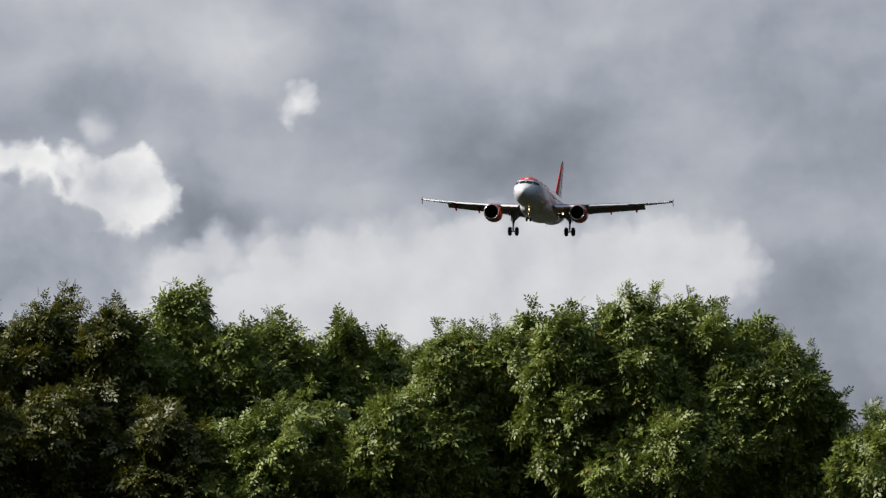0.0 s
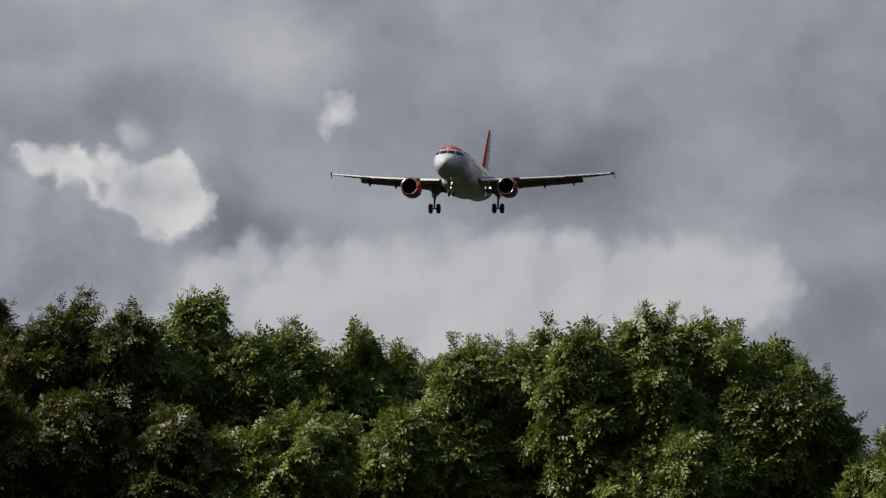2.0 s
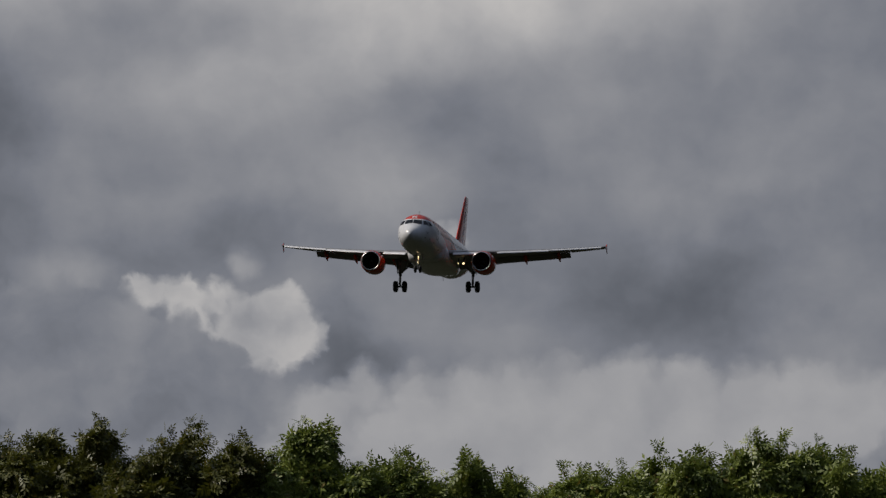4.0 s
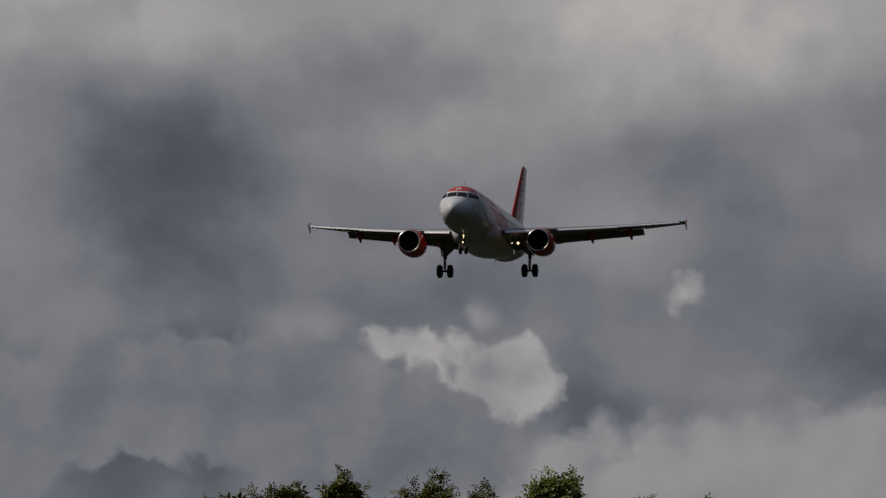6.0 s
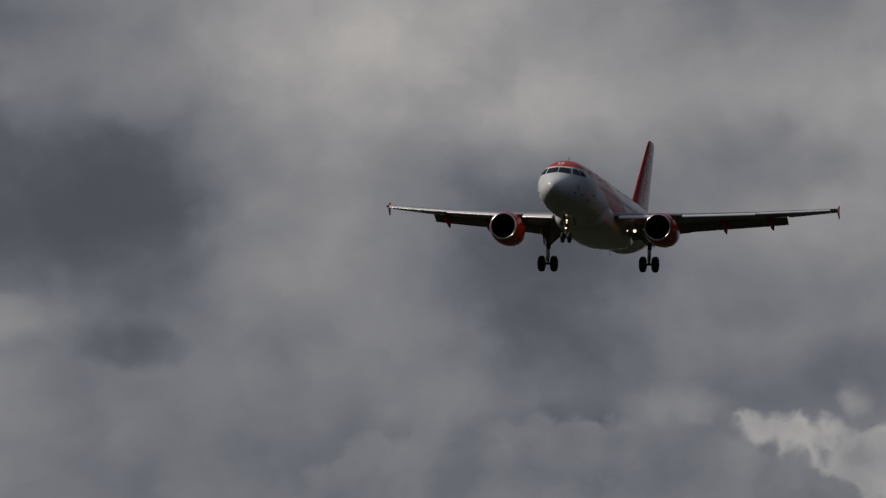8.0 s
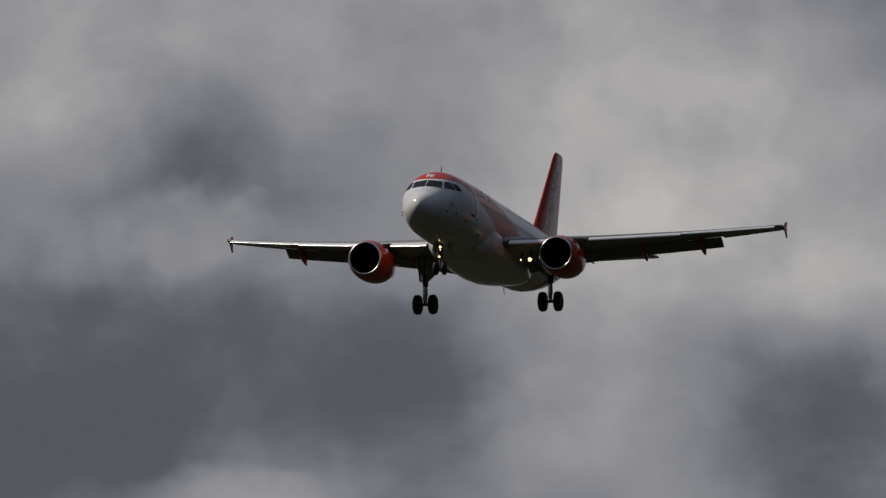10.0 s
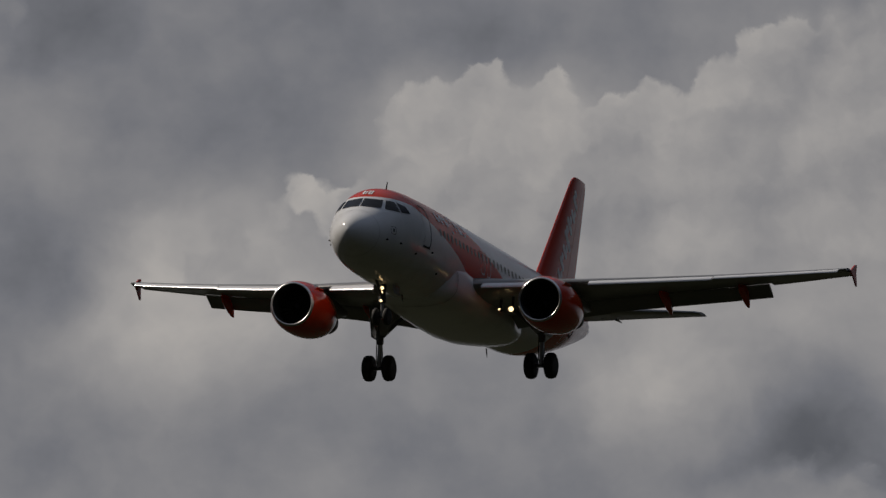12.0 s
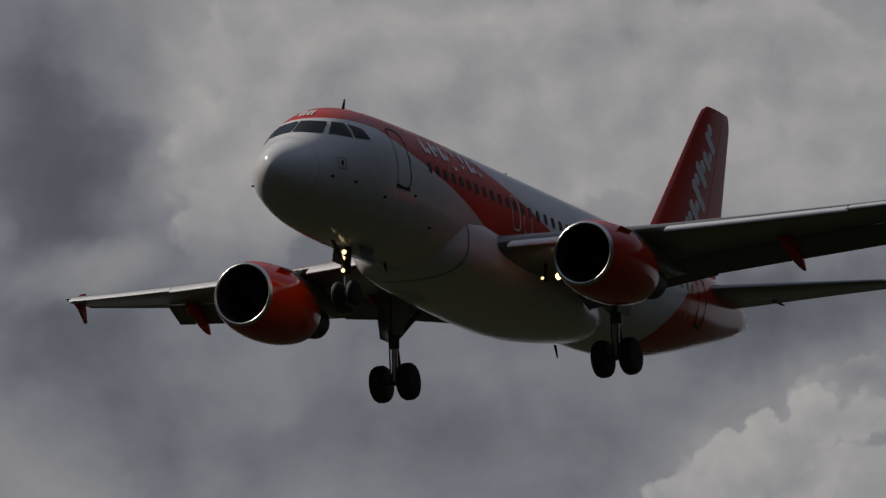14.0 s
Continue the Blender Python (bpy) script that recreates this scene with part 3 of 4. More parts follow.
def build_wing(side, plane):
    rings = []
    for row in WING:
        x, lead, chord, z, thick, twist = row
        # the fixed wing ends where the flaps begin
        keep = 0.82
        rings.append([(side * px, py, pz) for px, py, pz in foil_ring(x, lead, chord, z, thick, twist, last=keep)])
    wing = part("wing", loft(rings), GREY_PAINT, plane, "grey metal wing with white leading edge")
    part("slat", wing_panel(side, 2.5, 5.0, -0.02, 0.06, 0.26, -0.3, -25, 0.16, fixed_chord=0.85), WHITE_PAINT, wing, "white drooped slat")
    part("slat", wing_panel(side, 6.7, 11.6, -0.02, 0.09, 0.22, -0.26, -25, 0.16, fixed_chord=0.74), WHITE_PAINT, wing, "white drooped slat")
    part("slat", wing_panel(side, 11.65, 16.6, -0.02, 0.09, 0.16, -0.2, -25, 0.16, fixed_chord=0.56), WHITE_PAINT, wing, "white drooped slat")
    part("flap", wing_panel(side, 2.1, 6.42, 0.80, 1.0, 0.06, -0.05, 26, 0.12, fixed_chord=1.1), FLAP_GREY, wing, "lowered grey flap")
    part("flap", wing_panel(side, 6.4, 13.3, 0.80, 1.0, 0.05, 0.0, 30, 0.13, fixed_chord=0.95), FLAP_GREY, wing, "lowered grey flap")
    part("aileron", wing_panel(side, 13.4, 16.8, 0.80, 1.0, 0.0, 0.0, 4, 0.14), GREY_PAINT, wing)
    # canoe fairings of the flap tracks
    for x, length in ((4.6, 2.0), (8.9, 1.95), (12.2, 1.65)):
        _, lead, chord, z, _, _ = wing_at(x)
        start = lead + chord * 0.6
        rings = []
        for i in range(13):
            t = i / 12
            r = 0.24 * math.sin(math.pi * min(t * 0.93 + 0.05, 1)) ** 0.7
            sag = 0.14 + 0.14 * t + 0.62 * max(t - 0.45, 0) ** 1.2 * 1.5
            rings.append([(side * x + 0.75 * r * math.cos(a), NOSE - start - t * length, z - 0.02 - sag - 0.1 * length * t * 0.3 + 1.5 * r * math.sin(a)) for a in [k * math.tau / 14 for k in range(14)]])
        part("flap_track_fairing", loft(rings), ORANGE_PAINT, wing, "orange pointed flap track fairing")
    # arrow-shaped fence at the tip
    x, lead, chord, z, _, _ = WING[-1]
    bm = bmesh.new()
    shape = [(lead + 0.5, 0.0), (lead + 1.1, 0.38), (lead + 1.4, 0.44), (lead + 1.34, 0.06), (lead + 1.5, -0.52), (lead + 1.38, -0.54), (lead + 0.9, -0.12)]
    sides = []
    for dx in (0.0, 0.07):
        sides.append([bm.verts.new((side * (x + dx + 0.05 * abs(h)), NOSE - s, z + h)) for s, h in shape])
    bm.faces.new(sides[0])
    bm.faces.new(sides[1])
    for i in range(len(shape)):
        j = (i + 1) % len(shape)
        bm.faces.new((sides[0][i], sides[0][j], sides[1][j], sides[1][i]))
    bmesh.ops.bevel(bm, geom=bm.edges[:], offset=0.015, segments=1, affect="EDGES")
    part("wingtip_fence", bm, ORANGE_PAINT, wing, "orange arrow-shaped wingtip fence")
    part("tip_light", tube((side * 16.7, NOSE - lead + 0.02, z - 0.02), (side * 16.95, NOSE - lead - 0.5, z - 0.01), 0.06, 0.05, bevel=0.4), DARK_METAL, wing, "dark navigation light housing")


def build_engine(side, plane):
    x, z, s0 = side * 5.75, -2.03, 9.4
    y0 = NOSE - s0
    sides = 48
    skin = [(y0 - 0.09, 1.005), (y0 - 0.3, 1.075), (y0 - 0.7, 1.15), (y0 - 1.3, 1.195), (y0 - 1.9, 1.19), (y0 - 2.6, 1.12), (y0 - 3.2, 1.0), (y0 - 3.55, 0.9), (y0 - 3.56, 0.86), (y0 - 3.1, 0.88)]
    nacelle = part("engine_nacelle", spin(skin, (x, z), sides), ORANGE_PAINT, plane, "orange engine nacelle with polished intake lip")
    lip = [(y0 - 0.09, 1.004), (y0 - 0.02, 0.965), (y0, 0.93), (y0 - 0.012, 0.905), (y0 - 0.04, 0.89)]
    part("intake_lip", spin(lip, (x, z), sides), BARE_METAL, nacelle, "polished bare metal intake lip")
    duct = [(y0 - 0.04, 0.89), (y0 - 0.12, 0.865), (y0 - 0.5, 0.84), (y0 - 1.15, 0.87)]
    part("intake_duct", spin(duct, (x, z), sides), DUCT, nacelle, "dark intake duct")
    for i in range(24):
        fan = bmesh.new()
        a = i * math.tau / 24
        b = a + 0.2
        rows = [fan.verts.new((x + r * math.cos(q), y0 - d, z + r * math.sin(q))) for r, q, d in ((0.26, a, 1.0), (0.86, a + 0.06, 0.97), (0.86, b + 0.1, 1.12), (0.26, b, 1.12))]
        fan.faces.new(rows)
        part("fan_blade", fan, DARK_METAL, nacelle)
    part("spinner", spin([(y0 - 0.72, 0.01), (y0 - 0.8, 0.11), (y0 - 0.95, 0.2), (y0 - 1.1, 0.27), (y0 - 1.2, 0.27)], (x, z), 24), DARK_METAL, nacelle)
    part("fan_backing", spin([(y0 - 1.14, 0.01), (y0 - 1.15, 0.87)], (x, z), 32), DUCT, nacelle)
    core = [(y0 - 2.6, 0.74), (y0 - 3.5, 0.7), (y0 - 4.3, 0.58), (y0 - 5.0, 0.47), (y0 - 5.0, 0.43), (y0 - 4.6, 0.44)]
    part("exhaust_nozzle", spin(core, (x, z), 32), DARK_METAL, nacelle, "dark heat-stained exhaust nozzle")
    part("exhaust_plug", spin([(y0 - 4.6, 0.32), (y0 - 5.1, 0.22), (y0 - 5.5, 0.02)], (x, z), 20), DARK_METAL, nacelle)
    # pylon
    rings = []
    for s, half, low, high in ((10.3, 0.05, -1.0, -0.9), (10.9, 0.18, -1.2, -0.76), (12.4, 0.22, -1.5, -0.66), (14.2, 0.22, -1.6, -0.8), (15.6, 0.2, -1.6, -0.95), (16.8, 0.05, -1.25, -1.05)):
        rings.append([(x + half * math.copysign(abs(math.cos(a)) ** 0.6, math.cos(a)), NOSE - s, (low + high) / 2 + (high - low) / 2 * math.copysign(abs(math.sin(a)) ** 0.6, math.sin(a))) for a in [k * math.tau / 16 for k in range(16)]])
    part("pylon", loft(rings), GREY_PAINT, nacelle, "grey engine pylon under the wing")
    for way in (-1, 1):
        part("strake", box((x + way * 0.86, y0 - 1.1, z + 0.78), (0.03, 0.8, 0.28), pose(0, 0, 0, 0, way * 48, 0), 0.01), ORANGE_PAINT, nacelle)


def wheel(name, x, y, z, radius, width, parent):
    """A tyre with rounded shoulders on a hub, its axle along x."""
    rings = []
    for dx, r in ((-0.5, 0.55), (-0.5, 0.8), (-0.42, 0.92), (-0.25, 0.99), (0, 1.0), (0.25, 0.99), (0.42, 0.92), (0.5, 0.8), (0.5, 0.55)):
        rings.append([(x + dx * width, y + r * radius * math.cos(a), z + r * radius * math.sin(a)) for a in [k * math.tau / 32 for k in range(32)]])
    tyre = part(name, loft(rings), RUBBER, parent, "black rubber tyre")
    part("hub", tube((x - width * 0.44, y, z), (x + width * 0.44, y, z), radius * 0.5, bevel=0.15, sides=20), STRUT, tyre)
    return tyre


def build_main_gear(side, plane):
    x, y, axle = side * 3.8, NOSE - 15.9, -3.82
    gear = part("main_landing_gear", tube((x, y + 0.1, -1.0), (x, y, -2.75), 0.19, 0.16, bevel=0.2), STRUT, plane, "grey main landing gear leg lowered")
    part("oleo_piston", tube((x, y, -2.7), (x, y, axle + 0.02), 0.1, bevel=0.2), BARE_METAL, gear, "shiny oleo piston")
    part("axle", tube((x - 0.55, y, axle), (x + 0.55, y, axle), 0.09, bevel=0.2), STRUT, gear)
    part("side_brace", tube((x - side * 0.05, y, -2.45), (x - side * 1.25, y + 0.05, -1.35), 0.085, bevel=0.2), STRUT, gear)
    part("drag_link", tube((x, y - 0.16, -2.6), (x, y - 0.34, -3.2), 0.05, bevel=0.2), STRUT, gear)
    part("drag_link", tube((x, y - 0.34, -3.2), (x, y - 0.1, axle + 0.08), 0.05, bevel=0.2), STRUT, gear)
    part("brake_hose", tube((x + 0.13, y + 0.12, -2.0), (x + 0.1, y + 0.1, axle + 0.2), 0.025, sides=8), RUBBER, gear)
    part("gear_door", box((x + side * 0.34, y, -1.75), (0.05, 0.95, 1.5), pose(0, 0, 0, 0, side * 7, 0), 0.02), BELLY_PAINT, gear, "grey gear door beside the leg")
    rings = []
    for z, wide, deep in ((-1.05, 0.7, 0.22), (-1.5, 0.62, 0.2), (-1.95, 0.4, 0.17), (-2.35, 0.2, 0.14)):
        rings.append([(x - side * 0.12 + wide * math.copysign(abs(math.cos(a)) ** 0.6, math.cos(a)), y + 0.05 + deep * math.sin(a), z) for a in [k * math.tau / 20 for k in range(20)]])
    part("leg_fairing", loft(rings), BELLY_PAINT, gear, "dark tapered fairing at the top of the leg")
    for way in (-1, 1):
        wheel("tyre", x + way * 0.465, y, axle, 0.585, 0.42, gear)


def build_nose_gear(plane):
    y, axle = NOSE - 5.05, -3.5
    gear = part("nose_landing_gear", tube((0, y - 0.15, -1.85), (0, y - 0.02, -2.85), 0.12, bevel=0.2), STRUT, plane, "grey nose landing gear leg lowered")
    part("oleo_piston", tube((0, y - 0.02, -2.8), (0, y, axle), 0.075, bevel=0.2), BARE_METAL, gear, "shiny oleo piston")
    part("axle", tube((-0.3, y, axle), (0.3, y, axle), 0.06, bevel=0.2), STRUT, gear)
    part("drag_strut", tube((0, y + 0.05, -2.7), (0, y + 1.0, -1.95), 0.06, bevel=0.2), STRUT, gear)
    part("steering_collar", tube((0, y, -2.62), (0, y, -2.9), 0.17, bevel=0.2), STRUT, gear)
    for way in (-1, 1):
        wheel("tyre", way * 0.25, y, axle, 0.38, 0.22, gear)
        part("gear_door", box((way * 0.46, y - 0.5, -2.24), (0.04, 0.9, 0.42), pose(0, 0, 0, 0, way * -8, 0), 0.015), BELLY_PAINT, gear, "grey nose gear door hanging open")
    for x, z, r in ((-0.06, -2.28, 0.075), (-0.02, -2.46, 0.07)):
        lamp = part("lamp_housing", tube((x, y + 0.1, z), (x, y + 0.24, z), r, r * 1.2, bevel=0.1), STRUT, gear)
        part("lamp_glass", tube((x, y + 0.241, z), (x, y + 0.26, z), r, bevel=0.3), LAMP, lamp, "glowing warm landing lamp")
    lamp = part("lamp_housing", tube((-0.02, y + 0.1, -2.84), (-0.02, y + 0.24, -2.84), 0.07, 0.085, bevel=0.1), STRUT, gear)
    part("lamp_glass", tube((-0.02, y + 0.241, -2.84), (-0.02, y + 0.26, -2.84), 0.06, bevel=0.3), LAMP, lamp, "glowing warm taxi lamp")


def letter_strokes(k, wide, tall, drop=0.0):
    """Plain rounded, slanted bars in place of a letter: a tall one and a short one beside it."""
    lean = 0.16

    def bar(u0, u1, v0, v1):
        cut = min(u1 - u0, v1 - v0) * 0.3
        corners = [(u0 + cut, v0), (u1 - cut, v0), (u1, v0 + cut), (u1, v1 - cut), (u1 - cut, v1), (u0 + cut, v1), (u0, v1 - cut), (u0, v0 + cut)]
        return [(u + lean * v, v) for u, v in corners]
    low = (0.0, 0.45, 0.1, 0.5, 0.3, 0.05, 0.55)[k]
    return [bar(0.0, wide * 0.5, -drop, tall), bar(wide * 0.54, wide * 1.0, tall * low, tall * low + tall * 0.45)]


def solid(bm, push):
    top = bmesh.ops.extrude_face_region(bm, geom=bm.faces[:])
    bmesh.ops.translate(bm, vec=push, verts=[v for v in top["geom"] if isinstance(v, bmesh.types.BMVert)])


FIN = [(1.5, 25.2, 6.3), (2.1, 26.0, 5.65), (2.6, 26.45, 5.3), (5.0, 28.55, 3.82), (7.3, 30.55, 2.38), (7.6, 30.85, 2.08), (7.78, 31.2, 1.65)]


def fin_ring(z, s_lead, chord, thick, first, last):
    ring = foil_ring(0, s_lead, chord, 0, thick, 0, 0.0, first=first, last=last)
    return [(h, y, z) for _, y, h in ring]


def build_tail(plane):
    fin = part("fin", loft([fin_ring(z, a, c, 0.085, 0.0, 0.7) for z, a, c in FIN]), FIN_PAINT, plane, "orange tail fin with white lettering")
    part("rudder", loft([fin_ring(z, a, c, 0.085, 0.706, 1.0) for z, a, c in FIN[1:]]), FIN_PAINT, fin, "orange rudder")
    # slanting white letter shapes on both faces, climbing along the fin
    along = Vector((2.75, 4.55)).normalized()
    over = Vector((-along.y, along.x))
    for side in (-1, 1):
        for k in range(7):
            foot = Vector((29.15, 2.3)) + along * (0.02 + 0.74 * k)
            tall = (0.8, 0.8, 0.8, 0.95, 1.0, 0.72, 0.85)[k]
            drop = 0.28 if k == 3 else 0.0
            for path in letter_strokes(k, 0.64, tall, drop):
                bm = bmesh.new()
                points = []
                for u, v in path:
                    s, z = foot + along * u + over * v
                    lead = next(a[1] + (b[1] - a[1]) * (z - a[0]) / (b[0] - a[0]) for a, b in zip(FIN, FIN[1:]) if z <= b[0])
                    chord = next(a[2] + (b[2] - a[2]) * (z - a[0]) / (b[0] - a[0]) for a, b in zip(FIN, FIN[1:]) if z <= b[0])
                    t = min(max((s - lead) / chord, 0.02), 1)
                    half = chord * 5 * 0.085 * (0.2969 * math.sqrt(t) - 0.126 * t - 0.3516 * t * t + 0.2843 * t ** 3 - 0.1015 * t ** 4)
                    points.append(Vector((side * (half + 0.02), NOSE - s, z)))
                bm.faces.new([bm.verts.new(p) for p in points])
                solid(bm, (-side * 0.03, 0, 0))
                part("letter_shape", bm, LETTER, fin, "white letter shape")
    for side in (-1, 1):
        rows = [(0.4, 27.6, 4.0, 0.92), (1.2, 28.1, 3.7, 0.98), (3.6, 29.65, 2.55, 1.16), (6.0, 31.2, 1.45, 1.33), (6.22, 31.5, 1.1, 1.345)]
        stab = part("tailplane", loft([[(side * x, y, z) for x, y, z in foil_ring(a, s, c, z, 0.1, -2)] for a, s, c, z in rows]), GREY_PAINT, plane, "grey horizontal tailplane")
        part("elevator_hinge_fairing", tube((side * 2.4, NOSE - 30.9, 1.0), (side * 2.4, NOSE - 31.7, 1.0), 0.06, 0.03, bevel=0.3), GREY_PAINT, stab)


def build_fuselage(plane):
    stations = sorted(set(list(0.1 + np.linspace(0, 1, 12) ** 2 * 1.9) + list(np.linspace(2.0, 6.6, 24)) + list(np.linspace(6.6, 21.6, 22)) + list(np.linspace(21.6, 33.84, 30))))
    rings = []
    for s in stations:
        w, top, bottom = hull_at(s)
        rings.append([(w * math.sin(a), NOSE - s, (top + bottom) / 2 + (top - bottom) / 2 * math.cos(a)) for a in [k * math.tau / 64 for k in range(64)]])
    hull = part("fuselage", loft(rings), PAINT, plane, "white fuselage with orange crown and sweep")
    # wing root fairing under the belly
    rings = []
    for s, half, low, high in ((8.7, 0.9, -1.95, -0.8), (8.95, 1.55, -2.12, -0.35), (9.5, 1.94, -2.24, -0.08), (10.6, 2.07, -2.36, 0.0), (12.5, 2.12, -2.44, -0.25), (15.0, 2.14, -2.47, -0.5), (17.0, 2.1, -2.46, -0.7), (18.6, 1.92, -2.36, -0.9), (19.8, 1.45, -2.2, -1.1), (20.8, 0.6, -2.04, -1.5)):
        ring = []
        for k in range(40):
            a = k * math.tau / 40
            ring.append((half * math.copysign(abs(math.sin(a)) ** 0.75, math.sin(a)), NOSE - s, (low + high) / 2 + (high - low) / 2 * math.copysign(abs(math.cos(a)) ** 0.75, math.cos(a))))
        rings.append(ring)
    seam = [[(x * k, y, z * k - 1.2 * (k - 1)) for x, y, z in ring] for ring, k in ((rings[2], 1.004), ([(x, y + 0.035, z) for x, y, z in rings[2]], 1.004))]
    fairing = part("belly_fairing", loft(rings), WHITE_PAINT, plane, "white wing root and belly fairing")
    part("fairing_seam", loft(seam, cap=False), SEAM, fairing, "dark seam round the fairing's front")
    # flight deck glazing
    for side in (-1, 1):
        panes = [patch([(side * 0.035, 0.72), (side * 0.9, 0.66), (side * 0.82, 1.1), (side * 0.035, 1.17)], lambda x, z: nose_point(x, z, 0.02), 8),
                 patch([(1.93, 0.64), (2.62, 0.62), (2.66, 1.08), (2.36, 1.1)], lambda s, z: hull_point(s, z, side, 0.02), 8),
                 patch([(2.72, 0.62), (3.4, 0.68), (3.2, 0.98), (2.75, 1.07)], lambda s, z: hull_point(s, z, side, 0.02), 8)]
        for bm in panes:
            part("cockpit_window", bm, GLASS, hull, "dark cockpit window")
        # cabin windows
        for k in range(37):
            s = 6.9 + 0.533 * k
            if abs(s - 14.1) < 0.2 or abs(s - 15.2) < 0.2:
                continue
            bm = bmesh.new()
            bm.faces.new([bm.verts.new(hull_point(a, b, side, 0.012)) for a, b in rounded(s, 0.52, 0.12, 0.175, 0.7, 14)])
            part("cabin_window", bm, GLASS, hull)
        # doors and exits
        for s, z, half_s, half_z in ((5.1, 0.45, 0.42, 0.92), (27.0, 0.4, 0.38, 0.88)):
            door = part("cabin_door", outline(rounded(s, z, half_s, half_z, 0.35, 28), lambda a, b: hull_point(a, b, side, 0.03), 0.06), SEAM, hull, "outlined cabin door")
            part("door_sill", patch([(s - half_s, z - half_z - 0.03), (s + half_s, z - half_z - 0.03), (s + half_s, z - half_z + 0.05), (s - half_s, z - half_z + 0.05)], lambda a, b: hull_point(a, b, side, 0.02), 3), SEAM, door)
        for s in (12.75, 13.55):
            part("overwing_exit", outline(rounded(s, 0.3, 0.28, 0.55, 0.45, 24), lambda a, b: hull_point(a, b, side, 0.014), 0.04), LETTER, hull, "white-outlined overwing exit")
        # white letter shapes along the sweep
        for k in range(7):
            s = 6.9 + k * 0.62
            tall = (0.5, 0.5, 0.5, 0.66, 0.78, 0.5, 0.72)[k]
            for path in letter_strokes(k, 0.46, tall, 0.2 if k == 3 else 0.0):
                bm = bmesh.new()
                bm.faces.new([bm.verts.new(hull_point(s + u, 1.02 + v, side, 0.02)) for u, v in path])
                part("letter_shape", bm, LETTER, hull, "white letter shape")
        # probes and ports
        for s, z in ((1.6, -0.75), (2.6, -0.75), (4.2, -0.9), (5.9, -0.55), (7.4, -1.2)):
            p = hull_point(s, z, side)
            part("sensor", tube(p - Vector((side * 0.02, 0, 0)), p + Vector((side * 0.07, 0, 0)), 0.05, 0.03, 10), DARK_METAL, hull, "small dark air data sensor")
        part("sensor_plate", outline(rounded(1.95, -0.3, 0.17, 0.17, 0.3, 20), lambda a, b: hull_point(a, b, side, 0.01), 0.02), SEAM, hull, "plate seam round a sensor")
        part("sensor_vane", patch([(1.9, -0.36), (2.0, -0.36), (2.0, -0.22), (1.9, -0.22)], lambda a, b: hull_point(a, b, side, 0.02), 3), DARK_METAL, hull, "dark angle of attack vane")
    # skin joints round the hull
    for s in (1.12, 4.15, 8.3, 21.8, 25.6, 32.5):
        rings = []
        for ds in (0.0, 0.022):
            w, top, bottom = hull_at(s + ds)
            rings.append([((w + 0.006) * math.sin(a), NOSE - s - ds, (top + bottom) / 2 + ((top - bottom) / 2 + 0.006) * math.cos(a)) for a in [k * math.tau / 64 for k in range(64)]])
        part("skin_joint", loft(rings, cap=False), JOINT, hull)
    # bars for the two letters above the windscreen
    for x in (-0.24, 0.02):
        for dx, wide in ((0.0, 0.06), (0.11, 0.08)):
            part("letter_bar", patch([(x + dx, 1.4), (x + dx + wide, 1.4), (x + dx + wide, 1.62), (x + dx, 1.62)], lambda a, b: nose_point(a, b, 0.02), 3), LETTER, hull, "small white bar")
    # aerials
    for s, top, size in ((4.9, True, 0.42), (8.6, True, 0.22), (16.0, True, 0.3), (19.5, False, 0.32), (7.6, False, 0.26)):
        z = hull_at(s)[1] if top else (hull_at(s)[2] if s < 9 else -2.4)
        way = 1 if top else -1
        rings = [[(0.02 * c * k, NOSE - s - 0.1 * sgn * k - lean, z + h * way) for c, sgn in ((0, -1), (1, 0), (0, 1), (-1, 0))] for h, k, lean in ((-0.05, 1.2, 0), (size, 0.55, 0.16))]
        part("blade_aerial", loft(rings), DARK_METAL, hull, "small blade aerial")
    return hull


def build_airliner():
    plane = tagged(new("airliner"), "white and orange twin-engined airliner flying with landing gear down", "airplane")
    build_fuselage(plane)
    for side in (-1, 1):
        build_wing(side, plane)
        build_engine(side, plane)
        build_main_gear(side, plane)
    build_nose_gear(plane)
    build_tail(plane)
    # landing lamps at the port wing root
    for x, r in ((-2.75, 0.05), (-3.3, 0.11)):
        lamp = part("lamp_housing", tube((x, NOSE - 13.2, -1.8), (x, NOSE - 12.9, -1.8), r * 1.15, bevel=0.1), DARK_METAL, plane, "landing lamp housing under the wing root")
        part("lamp_stalk", tube((x, NOSE - 13.1, -1.75), (x, NOSE - 13.15, -1.2), 0.06, bevel=0.2), DARK_METAL, lamp)
        part("lamp_glass", tube((x, NOSE - 12.899, -1.8), (x, NOSE - 12.87, -1.8), r, bevel=0.3), LAMP, lamp, "glowing warm landing lamp")
    return plane


airliner = build_airliner()


# ---------------------------------------------------------------- ground
def grass(n, place):
    patchy = n.noise(place, 0.05, 5.0, 0.6)
    fine = n.noise(place, 3.0, 4.0, 0.7)
    return n.mix(fine, n.mix(patchy, (0.013, 0.016, 0.008, 1), (0.022, 0.022, 0.012, 1)), (0.01, 0.012, 0.006, 1))


GRASS = material("rough_grass", grass, 0.95, wear=0.05, size=0.3, spec=0.05)
bm = bmesh.new()
bmesh.ops.create_circle(bm, cap_ends=True, radius=4900, segments=96)
ground = part("ground", bm, GRASS, None)
tagged(ground, "rough green grass field reaching the horizon", "ground", kind="structure")


